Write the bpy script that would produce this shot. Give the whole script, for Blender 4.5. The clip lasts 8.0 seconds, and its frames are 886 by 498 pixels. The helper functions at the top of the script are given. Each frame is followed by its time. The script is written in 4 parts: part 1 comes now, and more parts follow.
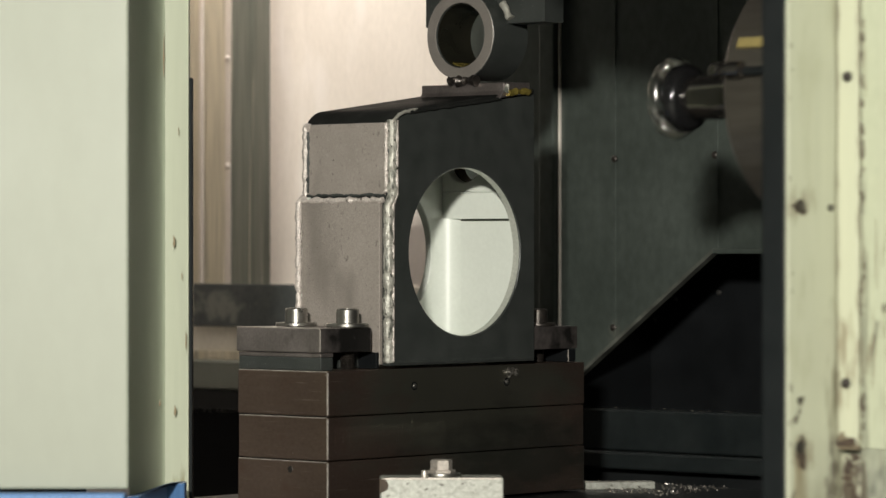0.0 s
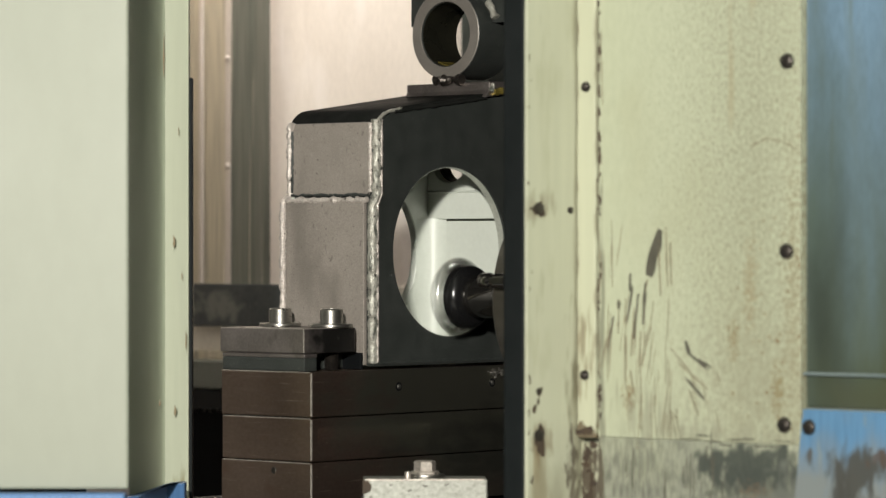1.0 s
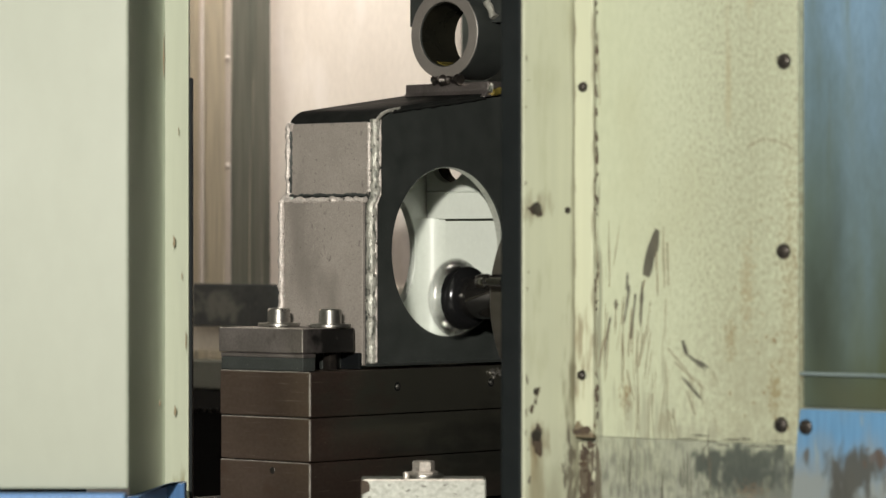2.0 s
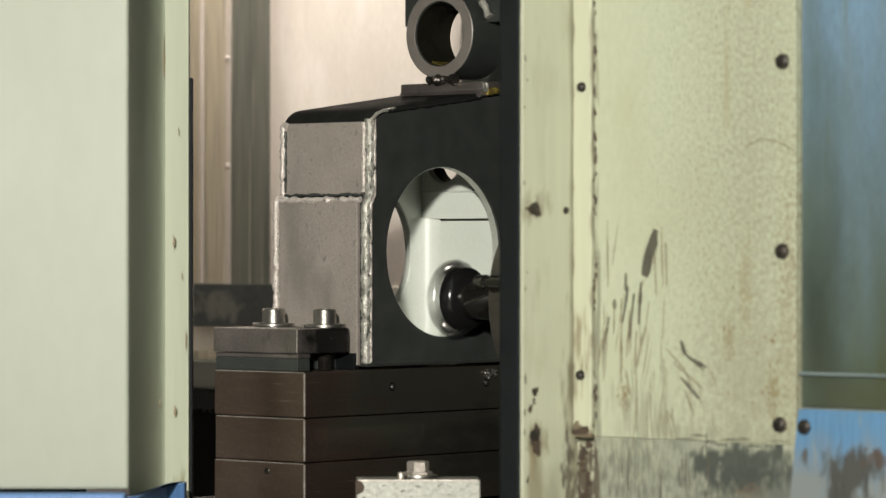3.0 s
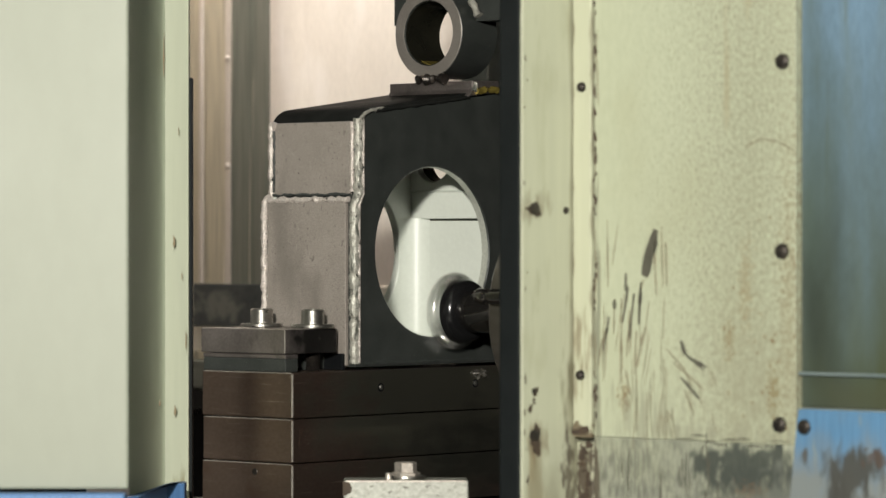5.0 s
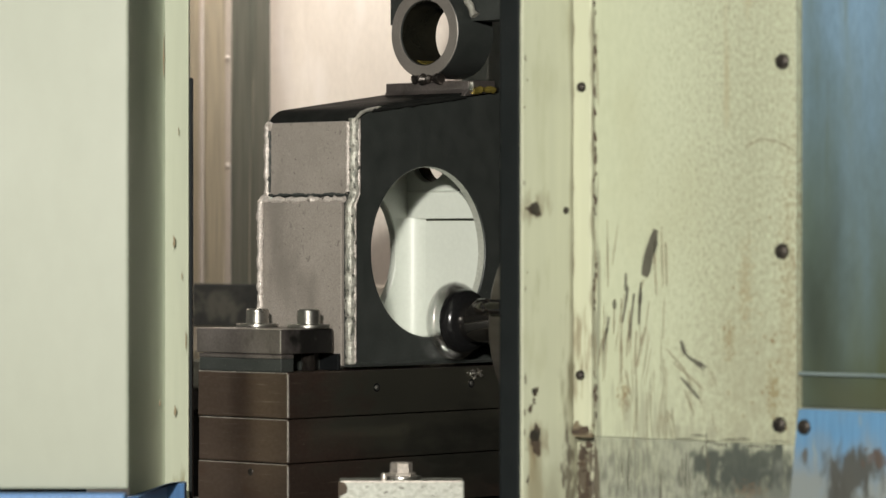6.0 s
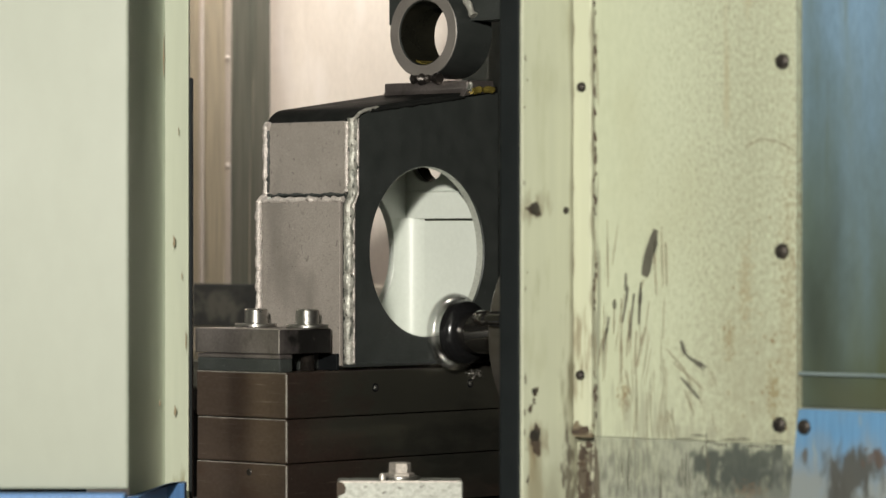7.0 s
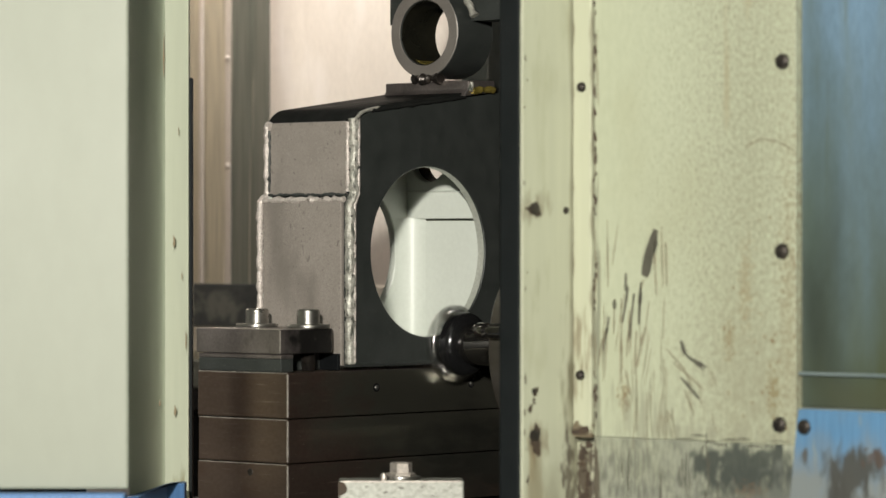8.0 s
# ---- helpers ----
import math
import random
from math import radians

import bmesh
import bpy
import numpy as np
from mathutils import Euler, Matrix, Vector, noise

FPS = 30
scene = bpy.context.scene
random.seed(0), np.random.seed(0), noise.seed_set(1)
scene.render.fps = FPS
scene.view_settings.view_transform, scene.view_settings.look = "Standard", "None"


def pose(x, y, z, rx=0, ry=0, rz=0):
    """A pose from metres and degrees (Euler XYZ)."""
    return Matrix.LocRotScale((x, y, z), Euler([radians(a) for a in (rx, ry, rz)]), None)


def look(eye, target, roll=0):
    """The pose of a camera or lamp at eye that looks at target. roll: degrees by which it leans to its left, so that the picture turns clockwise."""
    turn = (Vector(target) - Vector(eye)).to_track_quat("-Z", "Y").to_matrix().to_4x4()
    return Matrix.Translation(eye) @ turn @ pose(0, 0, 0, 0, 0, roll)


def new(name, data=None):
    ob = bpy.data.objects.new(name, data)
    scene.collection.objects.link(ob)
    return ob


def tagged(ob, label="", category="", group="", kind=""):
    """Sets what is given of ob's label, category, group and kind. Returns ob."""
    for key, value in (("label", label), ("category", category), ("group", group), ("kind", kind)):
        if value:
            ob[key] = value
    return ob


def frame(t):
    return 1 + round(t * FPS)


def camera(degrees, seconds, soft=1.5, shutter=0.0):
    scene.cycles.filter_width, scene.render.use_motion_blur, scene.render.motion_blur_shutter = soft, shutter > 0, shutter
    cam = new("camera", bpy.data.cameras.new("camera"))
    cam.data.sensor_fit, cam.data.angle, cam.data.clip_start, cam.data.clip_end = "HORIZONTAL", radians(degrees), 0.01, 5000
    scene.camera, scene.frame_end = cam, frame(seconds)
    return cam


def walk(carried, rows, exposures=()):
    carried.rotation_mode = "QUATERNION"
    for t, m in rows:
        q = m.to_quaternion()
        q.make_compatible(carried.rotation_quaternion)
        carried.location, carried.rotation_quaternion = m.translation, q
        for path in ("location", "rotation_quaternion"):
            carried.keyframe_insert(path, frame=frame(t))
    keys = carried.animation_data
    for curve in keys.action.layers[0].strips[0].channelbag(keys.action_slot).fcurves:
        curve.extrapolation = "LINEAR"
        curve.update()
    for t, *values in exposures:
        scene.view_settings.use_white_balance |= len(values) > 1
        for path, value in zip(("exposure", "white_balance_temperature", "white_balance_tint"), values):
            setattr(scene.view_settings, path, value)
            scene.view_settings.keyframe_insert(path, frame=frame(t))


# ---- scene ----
cam = camera(14.41, 8.0, soft=1.5, shutter=0.5)
YAW = -48.5
EYE = (-2.8359, -2.6803, 1.45)
walk(cam, [(0.0, pose(*EYE, 90, 0, YAW)), (8.0, pose(*EYE, 90, 0, YAW))])
cam.data.dof.use_dof = True
cam.data.dof.focus_distance = 4.12
cam.data.dof.aperture_fstop = 7.1
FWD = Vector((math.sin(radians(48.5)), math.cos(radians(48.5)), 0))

# ---- light ----
world = bpy.data.worlds.new("hall_air")
scene.world = world
world.use_nodes = True
world.node_tree.nodes["Background"].inputs[0].default_value = (0.9, 1.0, 0.95, 1)
world.node_tree.nodes["Background"].inputs[1].default_value = 0.02
scene.view_settings.exposure = 0.0


def area_lamp(name, eye, target, sx, sy, watts, colour):
    data = bpy.data.lights.new(name, "AREA")
    data.shape, data.size, data.size_y, data.energy, data.color = "RECTANGLE", sx, sy, watts, colour
    ob = new(name, data)
    ob.matrix_basis = look(eye, target)
    return ob


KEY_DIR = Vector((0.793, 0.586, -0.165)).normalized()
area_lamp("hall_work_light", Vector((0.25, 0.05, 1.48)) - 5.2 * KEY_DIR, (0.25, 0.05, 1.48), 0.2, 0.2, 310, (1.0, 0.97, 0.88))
area_lamp("hall_ceiling_light", (-3.1, 4.0, 4.6), (-3.1, 4.0, 0), 2.5, 0.4, 40, (0.93, 1.0, 0.93))
area_lamp("hall_ceiling_light", (-2.2, -3.6, 4.6), (-2.2, -3.6, 0), 2.5, 0.5, 30, (0.93, 1.0, 0.93))
# unseen fill lamp added to brighten the stainless back wall
area_lamp("wall_fill_lamp", (0.68, 0.72, 2.34), (0.9, 1.10, 1.55), 0.4, 0.08, 8.6, (1.0, 0.92, 0.84))


# ---- materials ----
def mat(name, base, second, rough=0.5, metal=0.0, scale=30.0, stretch=(1, 1, 1), amount=0.5, fine=300.0, fine_amount=0.15, bump=0.1,
        rough_var=0.15, spots=None, coat=0.0, film=None, patches=()):
    """A surface that mixes two colours by a broad noise, with a fine grain on top. spots: (colour, scale, threshold, width, stretch)."""
    m = bpy.data.materials.new(name)
    m.use_nodes = True
    n, link = m.node_tree.nodes, m.node_tree.links.new
    b = n["Principled BSDF"]
    co = n.new("ShaderNodeTexCoord")

    def grid(st):
        mp = n.new("ShaderNodeMapping")
        mp.inputs["Scale"].default_value = st
        link(co.outputs["Object"], mp.inputs["Vector"])
        return mp.outputs[0]

    def noisy(sc, st, detail=5.0):
        t = n.new("ShaderNodeTexNoise")
        t.inputs["Scale"].default_value, t.inputs["Detail"].default_value = sc, detail
        link(grid(st), t.inputs["Vector"])
        return t.outputs["Fac"]

    def ramp(fac, lo, hi):
        r = n.new("ShaderNodeMapRange")
        r.inputs["From Min"].default_value, r.inputs["From Max"].default_value = lo, hi
        link(fac, r.inputs["Value"])
        return r.outputs[0]

    def mix(fac, c1, c2, kind="MIX"):
        x = n.new("ShaderNodeMix")
        x.data_type, x.blend_type = "RGBA", kind
        if isinstance(fac, float):
            x.inputs[0].default_value = fac
        else:
            link(fac, x.inputs[0])
        for i, c in ((6, c1), (7, c2)):
            if isinstance(c, tuple):
                x.inputs[i].default_value = (*c, 1)
            else:
                link(c, x.inputs[i])
        return x.outputs[2]

    broad, grain = noisy(scale, stretch), noisy(fine, stretch)
    half = amount / 2
    col = mix(ramp(broad, 0.5 - 0.3 + half * 0.2, 0.5 + 0.3 - half * 0.2), base, second)
    g = n.new("ShaderNodeMapRange")
    g.inputs["From Min"].default_value, g.inputs["From Max"].default_value = 0.25, 0.75
    g.inputs["To Min"].default_value, g.inputs["To Max"].default_value = 1 - fine_amount, 1 + fine_amount
    link(grain, g.inputs["Value"])
    gc = n.new("ShaderNodeCombineColor")
    for i in range(3):
        link(g.outputs[0], gc.inputs[i])
    col = mix(1.0, col, gc.outputs[0], "MULTIPLY")
    for colour, sc, lo, width, st in spots or ():
        col = mix(ramp(noisy(sc, st, 8.0), lo, lo + width), col, colour)
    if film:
        # a film of another colour that creeps up unevenly from below
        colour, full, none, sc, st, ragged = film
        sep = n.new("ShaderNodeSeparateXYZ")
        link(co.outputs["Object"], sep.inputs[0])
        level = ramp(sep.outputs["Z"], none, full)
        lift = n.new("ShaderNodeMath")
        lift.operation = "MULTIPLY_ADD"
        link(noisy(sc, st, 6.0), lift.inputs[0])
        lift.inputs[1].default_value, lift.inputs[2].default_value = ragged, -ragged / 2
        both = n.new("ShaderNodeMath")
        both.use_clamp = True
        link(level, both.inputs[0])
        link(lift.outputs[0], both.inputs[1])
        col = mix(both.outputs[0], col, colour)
    for colour, centre, radii, sc, st, ragged, edge, strength in patches:
        # a patch of wear, stain or painted light and shade, ragged round one place
        mp = n.new("ShaderNodeMapping")
        mp.inputs["Scale"].default_value = [1 / r for r in radii]
        mp.inputs["Location"].default_value = [-c / r for c, r in zip(centre, radii)]
        link(co.outputs["Object"], mp.inputs["Vector"])
        far = n.new("ShaderNodeVectorMath")
        far.operation = "LENGTH"
        link(mp.outputs[0], far.inputs[0])
        near = n.new("ShaderNodeMath")
        near.operation = "MULTIPLY_ADD"
        link(noisy(sc, st, 6.0), near.inputs[0])
        near.inputs[1].default_value, near.inputs[2].default_value = 2.8 * ragged, 1 - 1.4 * ragged
        gap = n.new("ShaderNodeMath")
        gap.operation = "SUBTRACT"
        link(near.outputs[0], gap.inputs[0])
        link(far.outputs["Value"], gap.inputs[1])
        share = n.new("ShaderNodeMath")
        share.operation = "MULTIPLY"
        link(ramp(gap.outputs[0], 0.0, edge), share.inputs[0])
        share.inputs[1].default_value = strength
        col = mix(share.outputs[0], col, colour)
    link(col, b.inputs["Base Color"])
    rr = n.new("ShaderNodeMapRange")
    rr.inputs["To Min"].default_value, rr.inputs["To Max"].default_value = max(0.03, rough - rough_var), min(1, rough + rough_var)
    link(broad, rr.inputs["Value"])
    link(rr.outputs[0], b.inputs["Roughness"])
    b.inputs["Metallic"].default_value = metal
    b.inputs["Coat Weight"].default_value = coat
    if bump:
        bp = n.new("ShaderNodeBump")
        bp.inputs["Strength"].default_value, bp.inputs["Distance"].default_value = bump, 0.002
        link(grain, bp.inputs["Height"])
        link(bp.outputs[0], b.inputs["Normal"])
    return m


UP = (1, 1, 0.06)
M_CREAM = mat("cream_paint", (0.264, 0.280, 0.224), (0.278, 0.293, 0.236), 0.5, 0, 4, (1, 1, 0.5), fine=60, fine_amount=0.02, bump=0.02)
M_CREAM_WORN = mat("worn_cream_paint", (0.375, 0.396, 0.287), (0.405, 0.427, 0.313), 0.5, 0, 7, (1, 1, 0.5), fine=150, fine_amount=0.06, bump=0.05,
                   spots=[((0.34, 0.345, 0.235), 9, 0.52, 0.3, (1, 1, 0.6)), ((0.24, 0.20, 0.12), 40, 0.70, 0.14, (1, 1, 0.5))],
                   patches=[((0.245, 0.25, 0.175), (0, -0.29, 0.34), (1, 0.13, 0.6), 300, (1, 1, 0.6), 1.0, 1.7, 0.85),
                            ((0.16, 0.15, 0.10), (-0.75, -0.30, 0.33), (1, 0.12, 0.6), 330, (1, 1, 0.7), 1.3, 1.2, 0.8),
                            ((0.235, 0.23, 0.16), (0, -0.295, 0.115), (9, 0.095, 0.11), 130, (1, 1, 0.6), 1.0, 1.3, 0.8),
                            ((0.17, 0.12, 0.05), (0, -0.2652, 0.1635), (9, 0.007, 0.022), 330, (1, 1, 0.6), 2.0, 0.9, 0.55),
                            ((0.19, 0.125, 0.05), (0, -0.285, 0.215), (9, 0.009, 0.05), 330, (1, 1, 0.5), 2.0, 1.0, 0.45),
                            ((0.17, 0.125, 0.05), (0, -0.318, 0.115), (9, 0.008, 0.026), 330, (1, 1, 0.5), 2.0, 0.9, 0.65),
                            ((0.17, 0.115, 0.05), (0, -0.1367, 0.1027), (9, 0.007, 0.022), 260, (1, 1, 0.5), 1.8, 0.8, 0.7),
                            ((0.19, 0.15, 0.08), (0, -0.336, 0.21), (9, 0.013, 0.16), 330, (1, 1, 0.7), 1.8, 1.2, 0.5),
                            ((0.24, 0.18, 0.09), (0, -0.289, 0.50), (9, 0.007, 0.05), 60, (1, 1, 0.2), 1.4, 0.8, 0.6),
                            ((0.24, 0.18, 0.09), (0, -0.262, 0.42), (9, 0.005, 0.06), 60, (1, 1, 0.2), 1.4, 0.9, 0.4),
                            ((0.20, 0.195, 0.145), (0, -0.16, 0.085), (9, 0.06, 0.035), 160, (1, 1, 0.12), 1.9, 1.2, 0.55),
                            ((0.185, 0.18, 0.135), (0, -0.24, 0.070), (9, 0.11, 0.012), 120, (1, 1, 0.3), 1.8, 1.2, 0.45),
                            ((0.09, 0.085, 0.062), (0, -0.103, 0.15), (9, 0.006, 0.12), 200, (1, 1, 0.06), 2.0, 0.6, 0.6)])
M_CREAM_STRIP = mat("greenish_cream_paint", (0.395, 0.405, 0.305), (0.43, 0.44, 0.335), 0.45, 0, 12, UP, fine=90, fine_amount=0.05, bump=0.03,
                    spots=[((0.30, 0.30, 0.20), 30, 0.56, 0.25, (1, 1, 0.3)), ((0.22, 0.21, 0.13), 26, 0.68, 0.14, (1, 1, 0.25))],
                    patches=[((0.11, 0.095, 0.055), (-0.006, 0, 0.13), (0.014, 9, 0.05), 60, (1, 1, 0.3), 1.4, 0.7, 0.8),
                             ((0.15, 0.11, 0.06), (-0.060, 0, 0.058), (0.020, 9, 0.03), 90, (1, 1, 0.3), 1.4, 0.8, 0.8),
                             ((0.22, 0.17, 0.09), (-0.062, 0, 0.02), (0.014, 9, 0.045), 90, (1, 1, 0.2), 1.4, 0.9, 0.6),
                             ((0.16, 0.13, 0.08), (-0.0618, 0, 0.288), (0.018, 9, 0.02), 90, (1, 1, 0.3), 1.4, 0.8, 0.7),
                             ((0.17, 0.16, 0.10), (-0.086, 0, 0.3), (0.006, 9, 0.6), 50, (1, 1, 0.12), 1.6, 0.6, 0.7),
                             ((0.20, 0.19, 0.12), (0.0, 0, 0.25), (0.010, 9, 0.5), 50, (1, 1, 0.15), 1.6, 0.7, 0.6),
                             ((0.07, 0.055, 0.04), (-0.008, 0, 0.02), (0.012, 9, 0.05), 150, (1, 1, 0.35), 1.7, 0.7, 0.85),
                             ((0.19, 0.18, 0.12), (-0.03, 0, 0.0), (0.05, 9, 0.05), 40, (1, 1, 0.3), 1.4, 0.9, 0.5)])
M_BATTEN = mat("stained_batten_paint", (0.41, 0.42, 0.31), (0.45, 0.46, 0.34), 0.45, 0, 12, UP, fine=80, fine_amount=0.06, bump=0.03,
               patches=[((0.09, 0.06, 0.033), (0, -0.0725, 0.35), (9, 0.0032, 0.7), 110, (1, 1, 0.3), 1.5, 0.7, 0.7),
                        ((0.14, 0.10, 0.055), (0, -0.084, 0.15), (9, 0.012, 0.035), 170, (1, 1, 0.15), 1.7, 0.9, 0.7),
                        ((0.09, 0.06, 0.033), (0, -0.0982, 0.3), (9, 0.0028, 0.7), 110, (1, 1, 0.35), 1.6, 0.9, 0.5),
                        ((0.10, 0.07, 0.04), (0, -0.085, 0.064), (9, 0.016, 0.012), 120, (1, 1, 1), 1.6, 0.4, 0.9)])
M_FOOT = mat("chipped_rusty_paint", (0.335, 0.34, 0.245), (0.375, 0.38, 0.28), 0.5, 0, 30, fine=170, fine_amount=0.13, bump=0.2,
             patches=[((0.045, 0.03, 0.02), (0, -0.086, 0.0), (9, 0.011, 0.09), 170, (1, 1, 0.4), 1.5, 0.3, 0.95),
                      ((0.10, 0.085, 0.06), (0, -0.086, 0.02), (9, 0.02, 0.08), 160, (1, 1, 0.3), 1.6, 0.7, 0.45)])
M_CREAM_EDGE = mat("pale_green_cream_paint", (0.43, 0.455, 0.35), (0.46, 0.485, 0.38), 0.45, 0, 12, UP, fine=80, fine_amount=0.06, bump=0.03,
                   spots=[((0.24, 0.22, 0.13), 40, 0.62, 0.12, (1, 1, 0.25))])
# the panel's cream made lighter to stand in for light on the fold
M_CREAM_FOLD_LIT = mat("lit_fold_cream_paint", (0.43, 0.48, 0.35), (0.45, 0.50, 0.37), 0.5, 0, 4, (1, 1, 0.5), fine=60, fine_amount=0.02, bump=0.02)
M_BLUE = mat("blue_paint", (0.075, 0.17, 0.36), (0.095, 0.20, 0.40), 0.4, 0, 10, UP, bump=0.03)
M_BLUE_WORN = mat("worn_blue_paint", (0.072, 0.165, 0.285), (0.09, 0.195, 0.325), 0.45, 0, 10, UP, bump=0.05,
                  spots=[((0.15, 0.21, 0.25), 70, 0.62, 0.1, (1, 1, 0.4))], film=((0.165, 0.185, 0.185), 0.03, 0.080, 60, (1, 1, 0.4), 1.4),
                  patches=[((0.052, 0.052, 0.046), (0, -0.407, 0.036), (9, 0.036, 0.031), 80, (1, 1, 0.35), 1.3, 0.45, 0.95),
                           ((0.07, 0.065, 0.055), (0, -0.357, 0.056), (9, 0.0055, 0.009), 110, (1, 1, 0.3), 1.2, 0.4, 0.9),
                           ((0.05, 0.05, 0.045), (0, -0.398, -0.01), (9, 0.022, 0.06), 70, (1, 1, 0.3), 1.3, 0.5, 0.9),
                           ((0.07, 0.05, 0.04), (0, -0.437, 0.056), (9, 0.014, 0.009), 110, (1, 1, 1), 1.5, 0.4, 0.8)])
M_BLUE_PALE = mat("pale_blue_bead", (0.13, 0.165, 0.17), (0.16, 0.195, 0.19), 0.35, 0, 20, bump=0.02)
# turns olive towards the bottom and darker along one upright edge
M_BLUE_STREAK = mat("streaked_blue_panel", (0.115, 0.185, 0.262), (0.135, 0.215, 0.30), 0.32, 0, 6, (1, 1, 0.3), bump=0.02,
                    spots=[((0.12, 0.145, 0.12), 26, 0.52, 0.40, (1, 1, 0.12)), ((0.10, 0.12, 0.09), 70, 0.60, 0.25, (1, 1, 0.06))],
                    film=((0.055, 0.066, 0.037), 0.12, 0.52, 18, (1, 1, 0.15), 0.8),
                    patches=[((0.062, 0.085, 0.070), (0, -0.352, 0.25), (9, 0.045, 0.30), 30, (1, 1, 0.4), 0.5, 1.1, 0.85),
                             ((0.030, 0.038, 0.030), (0, -0.362, 0.165), (9, 0.045, 0.16), 30, (1, 1, 0.5), 0.5, 1.0, 0.9),
                             ((0.055, 0.060, 0.036), (0, -0.42, 0.11), (9, 0.14, 0.03), 30, (1, 1, 0.6), 0.6, 0.9, 0.7)])
M_RUBBER = mat("black_rubber", (0.0055, 0.0072, 0.0076), (0.0095, 0.0112, 0.0116), 0.65, 0, 30, bump=0.1)
M_RUBBER.node_tree.nodes["Principled BSDF"].inputs["Specular IOR Level"].default_value = 0.15
M_BLACK_STEEL = mat("black_scaled_steel", (0.031, 0.035, 0.0325), (0.048, 0.052, 0.049), 0.42, 0.3, 40, bump=0.25, fine=700,
                    spots=[((0.16, 0.16, 0.145), 420, 0.66, 0.07, (1, 1, 1))],
                    patches=[((0.20, 0.23, 0.215), (0.12, -1.2, 0.02), (0.14, 1, 0.06), 760, (1, 1, 1), 1.2, 0.5, 0.6)])
M_GREY_STEEL = mat("blasted_grey_steel", (0.222, 0.196, 0.174), (0.275, 0.243, 0.216), 0.6, 0.15, 25, bump=0.4, fine=900, fine_amount=0.26,
                   spots=[((0.30, 0.27, 0.24), 300, 0.60, 0.12, (1, 1, 1)), ((0.15, 0.132, 0.115), 14, 0.56, 0.2, (1, 1, 0.5)), ((0.09, 0.078, 0.066), 330, 0.66, 0.06, (1, 1, 1)), ((0.10, 0.085, 0.075), 120, 0.66, 0.1, (1, 1, 0.5))])
M_WELD = mat("bright_weld_bead", (0.40, 0.395, 0.35), (0.28, 0.265, 0.23), 0.42, 0.35, 140, bump=0.5, fine=400, fine_amount=0.3,
             spots=[((0.09, 0.095, 0.08), 110, 0.53, 0.10, (1, 1, 0.35)), ((0.05, 0.045, 0.04), 190, 0.62, 0.06, (1, 1, 0.6))])
M_WELD_PALE = mat("pale_weld_bead", (0.56, 0.50, 0.46), (0.40, 0.36, 0.33), 0.36, 0.25, 160, bump=0.6, fine=420, fine_amount=0.3,
                  spots=[((0.09, 0.075, 0.065), 190, 0.63, 0.06, (1, 1, 0.6))])
M_WHITE = mat("white_primer", (0.60, 0.63, 0.57), (0.65, 0.68, 0.62), 0.36, 0, 12, bump=0.03, fine=200, fine_amount=0.03, coat=0.35,
              spots=[((0.35, 0.34, 0.30), 60, 0.74, 0.06, (1, 1, 1))])
M_TUBE = mat("machined_grey_tube", (0.185, 0.168, 0.152), (0.235, 0.213, 0.193), 0.45, 0.4, 40, bump=0.15, fine=600,
             spots=[((0.30, 0.28, 0.26), 300, 0.72, 0.05, (1, 1, 1))])
M_BORE = mat("oily_bore", (0.016, 0.016, 0.012), (0.028, 0.026, 0.018), 0.3, 0.5, 30, bump=0.05)
M_BOSS = mat("brown_oiled_bore", (0.065, 0.045, 0.022), (0.10, 0.07, 0.035), 0.3, 0.4, 60, bump=0.05)
M_YELLOW_TONE = mat("yellow_brass_tone", (0.20, 0.155, 0.035), (0.30, 0.235, 0.06), 0.22, 0.5, 60, bump=0.1)
# both patches put the front faces' sheen and shade into the colour
M_BROWN_STEEL = mat("oily_brown_steel", (0.165, 0.116, 0.093), (0.205, 0.147, 0.12), 0.36, 0.90, 9, (1, 1, 1.5), fine=190, fine_amount=0.12, bump=0.06,
                    spots=[((0.36, 0.30, 0.26), 170, 0.71, 0.04, (1, 1, 2)), ((0.20, 0.146, 0.122), 70, 0.52, 0.3, (0.25, 0.25, 2.0)), ((0.33, 0.255, 0.215), 190, 0.62, 0.16, (0.1, 0.1, 2.2)), ((0.17, 0.11, 0.085), 24, 0.58, 0.2, (1, 1, 1.5))],
                    patches=[((0.165, 0.165, 0.132), (0.235, 0, 0.13), (0.225, 0.012, 0.16), 14, (1, 1, 2.0), 0.5, 0.5, 0.9), ((0.085, 0.085, 0.072), (0.35, 0, 0.04), (0.22, 0.012, 0.07), 18, (1, 1, 2.5), 0.7, 0.7, 0.85)])
M_EDGE = mat("bare_worn_edge", (0.62, 0.57, 0.51), (0.30, 0.26, 0.23), 0.4, 0.6, 60, fine=300, fine_amount=0.3, bump=0.1)
# the near-black patch paints shade on the side turned from the lamp
M_CLAMP = mat("dark_clamp_steel", (0.215, 0.188, 0.178), (0.285, 0.25, 0.238), 0.42, 0.85, 30, fine=400, bump=0.15,
              spots=[((0.3, 0.28, 0.26), 120, 0.72, 0.04, (1, 1, 1)), ((0.16, 0.138, 0.128), 60, 0.60, 0.2, (1, 1, 0.6))],
              patches=[((0.022, 0.022, 0.021), (0.05, 0.008, 0.034), (0.065, 0.006, 0.04), 50, (1, 1, 1), 0.5, 0.4, 0.9)])
M_BOLT = mat("bright_bolt_steel", (0.42, 0.405, 0.375), (0.27, 0.258, 0.235), 0.3, 0.95, 60, bump=0.1, fine=500)
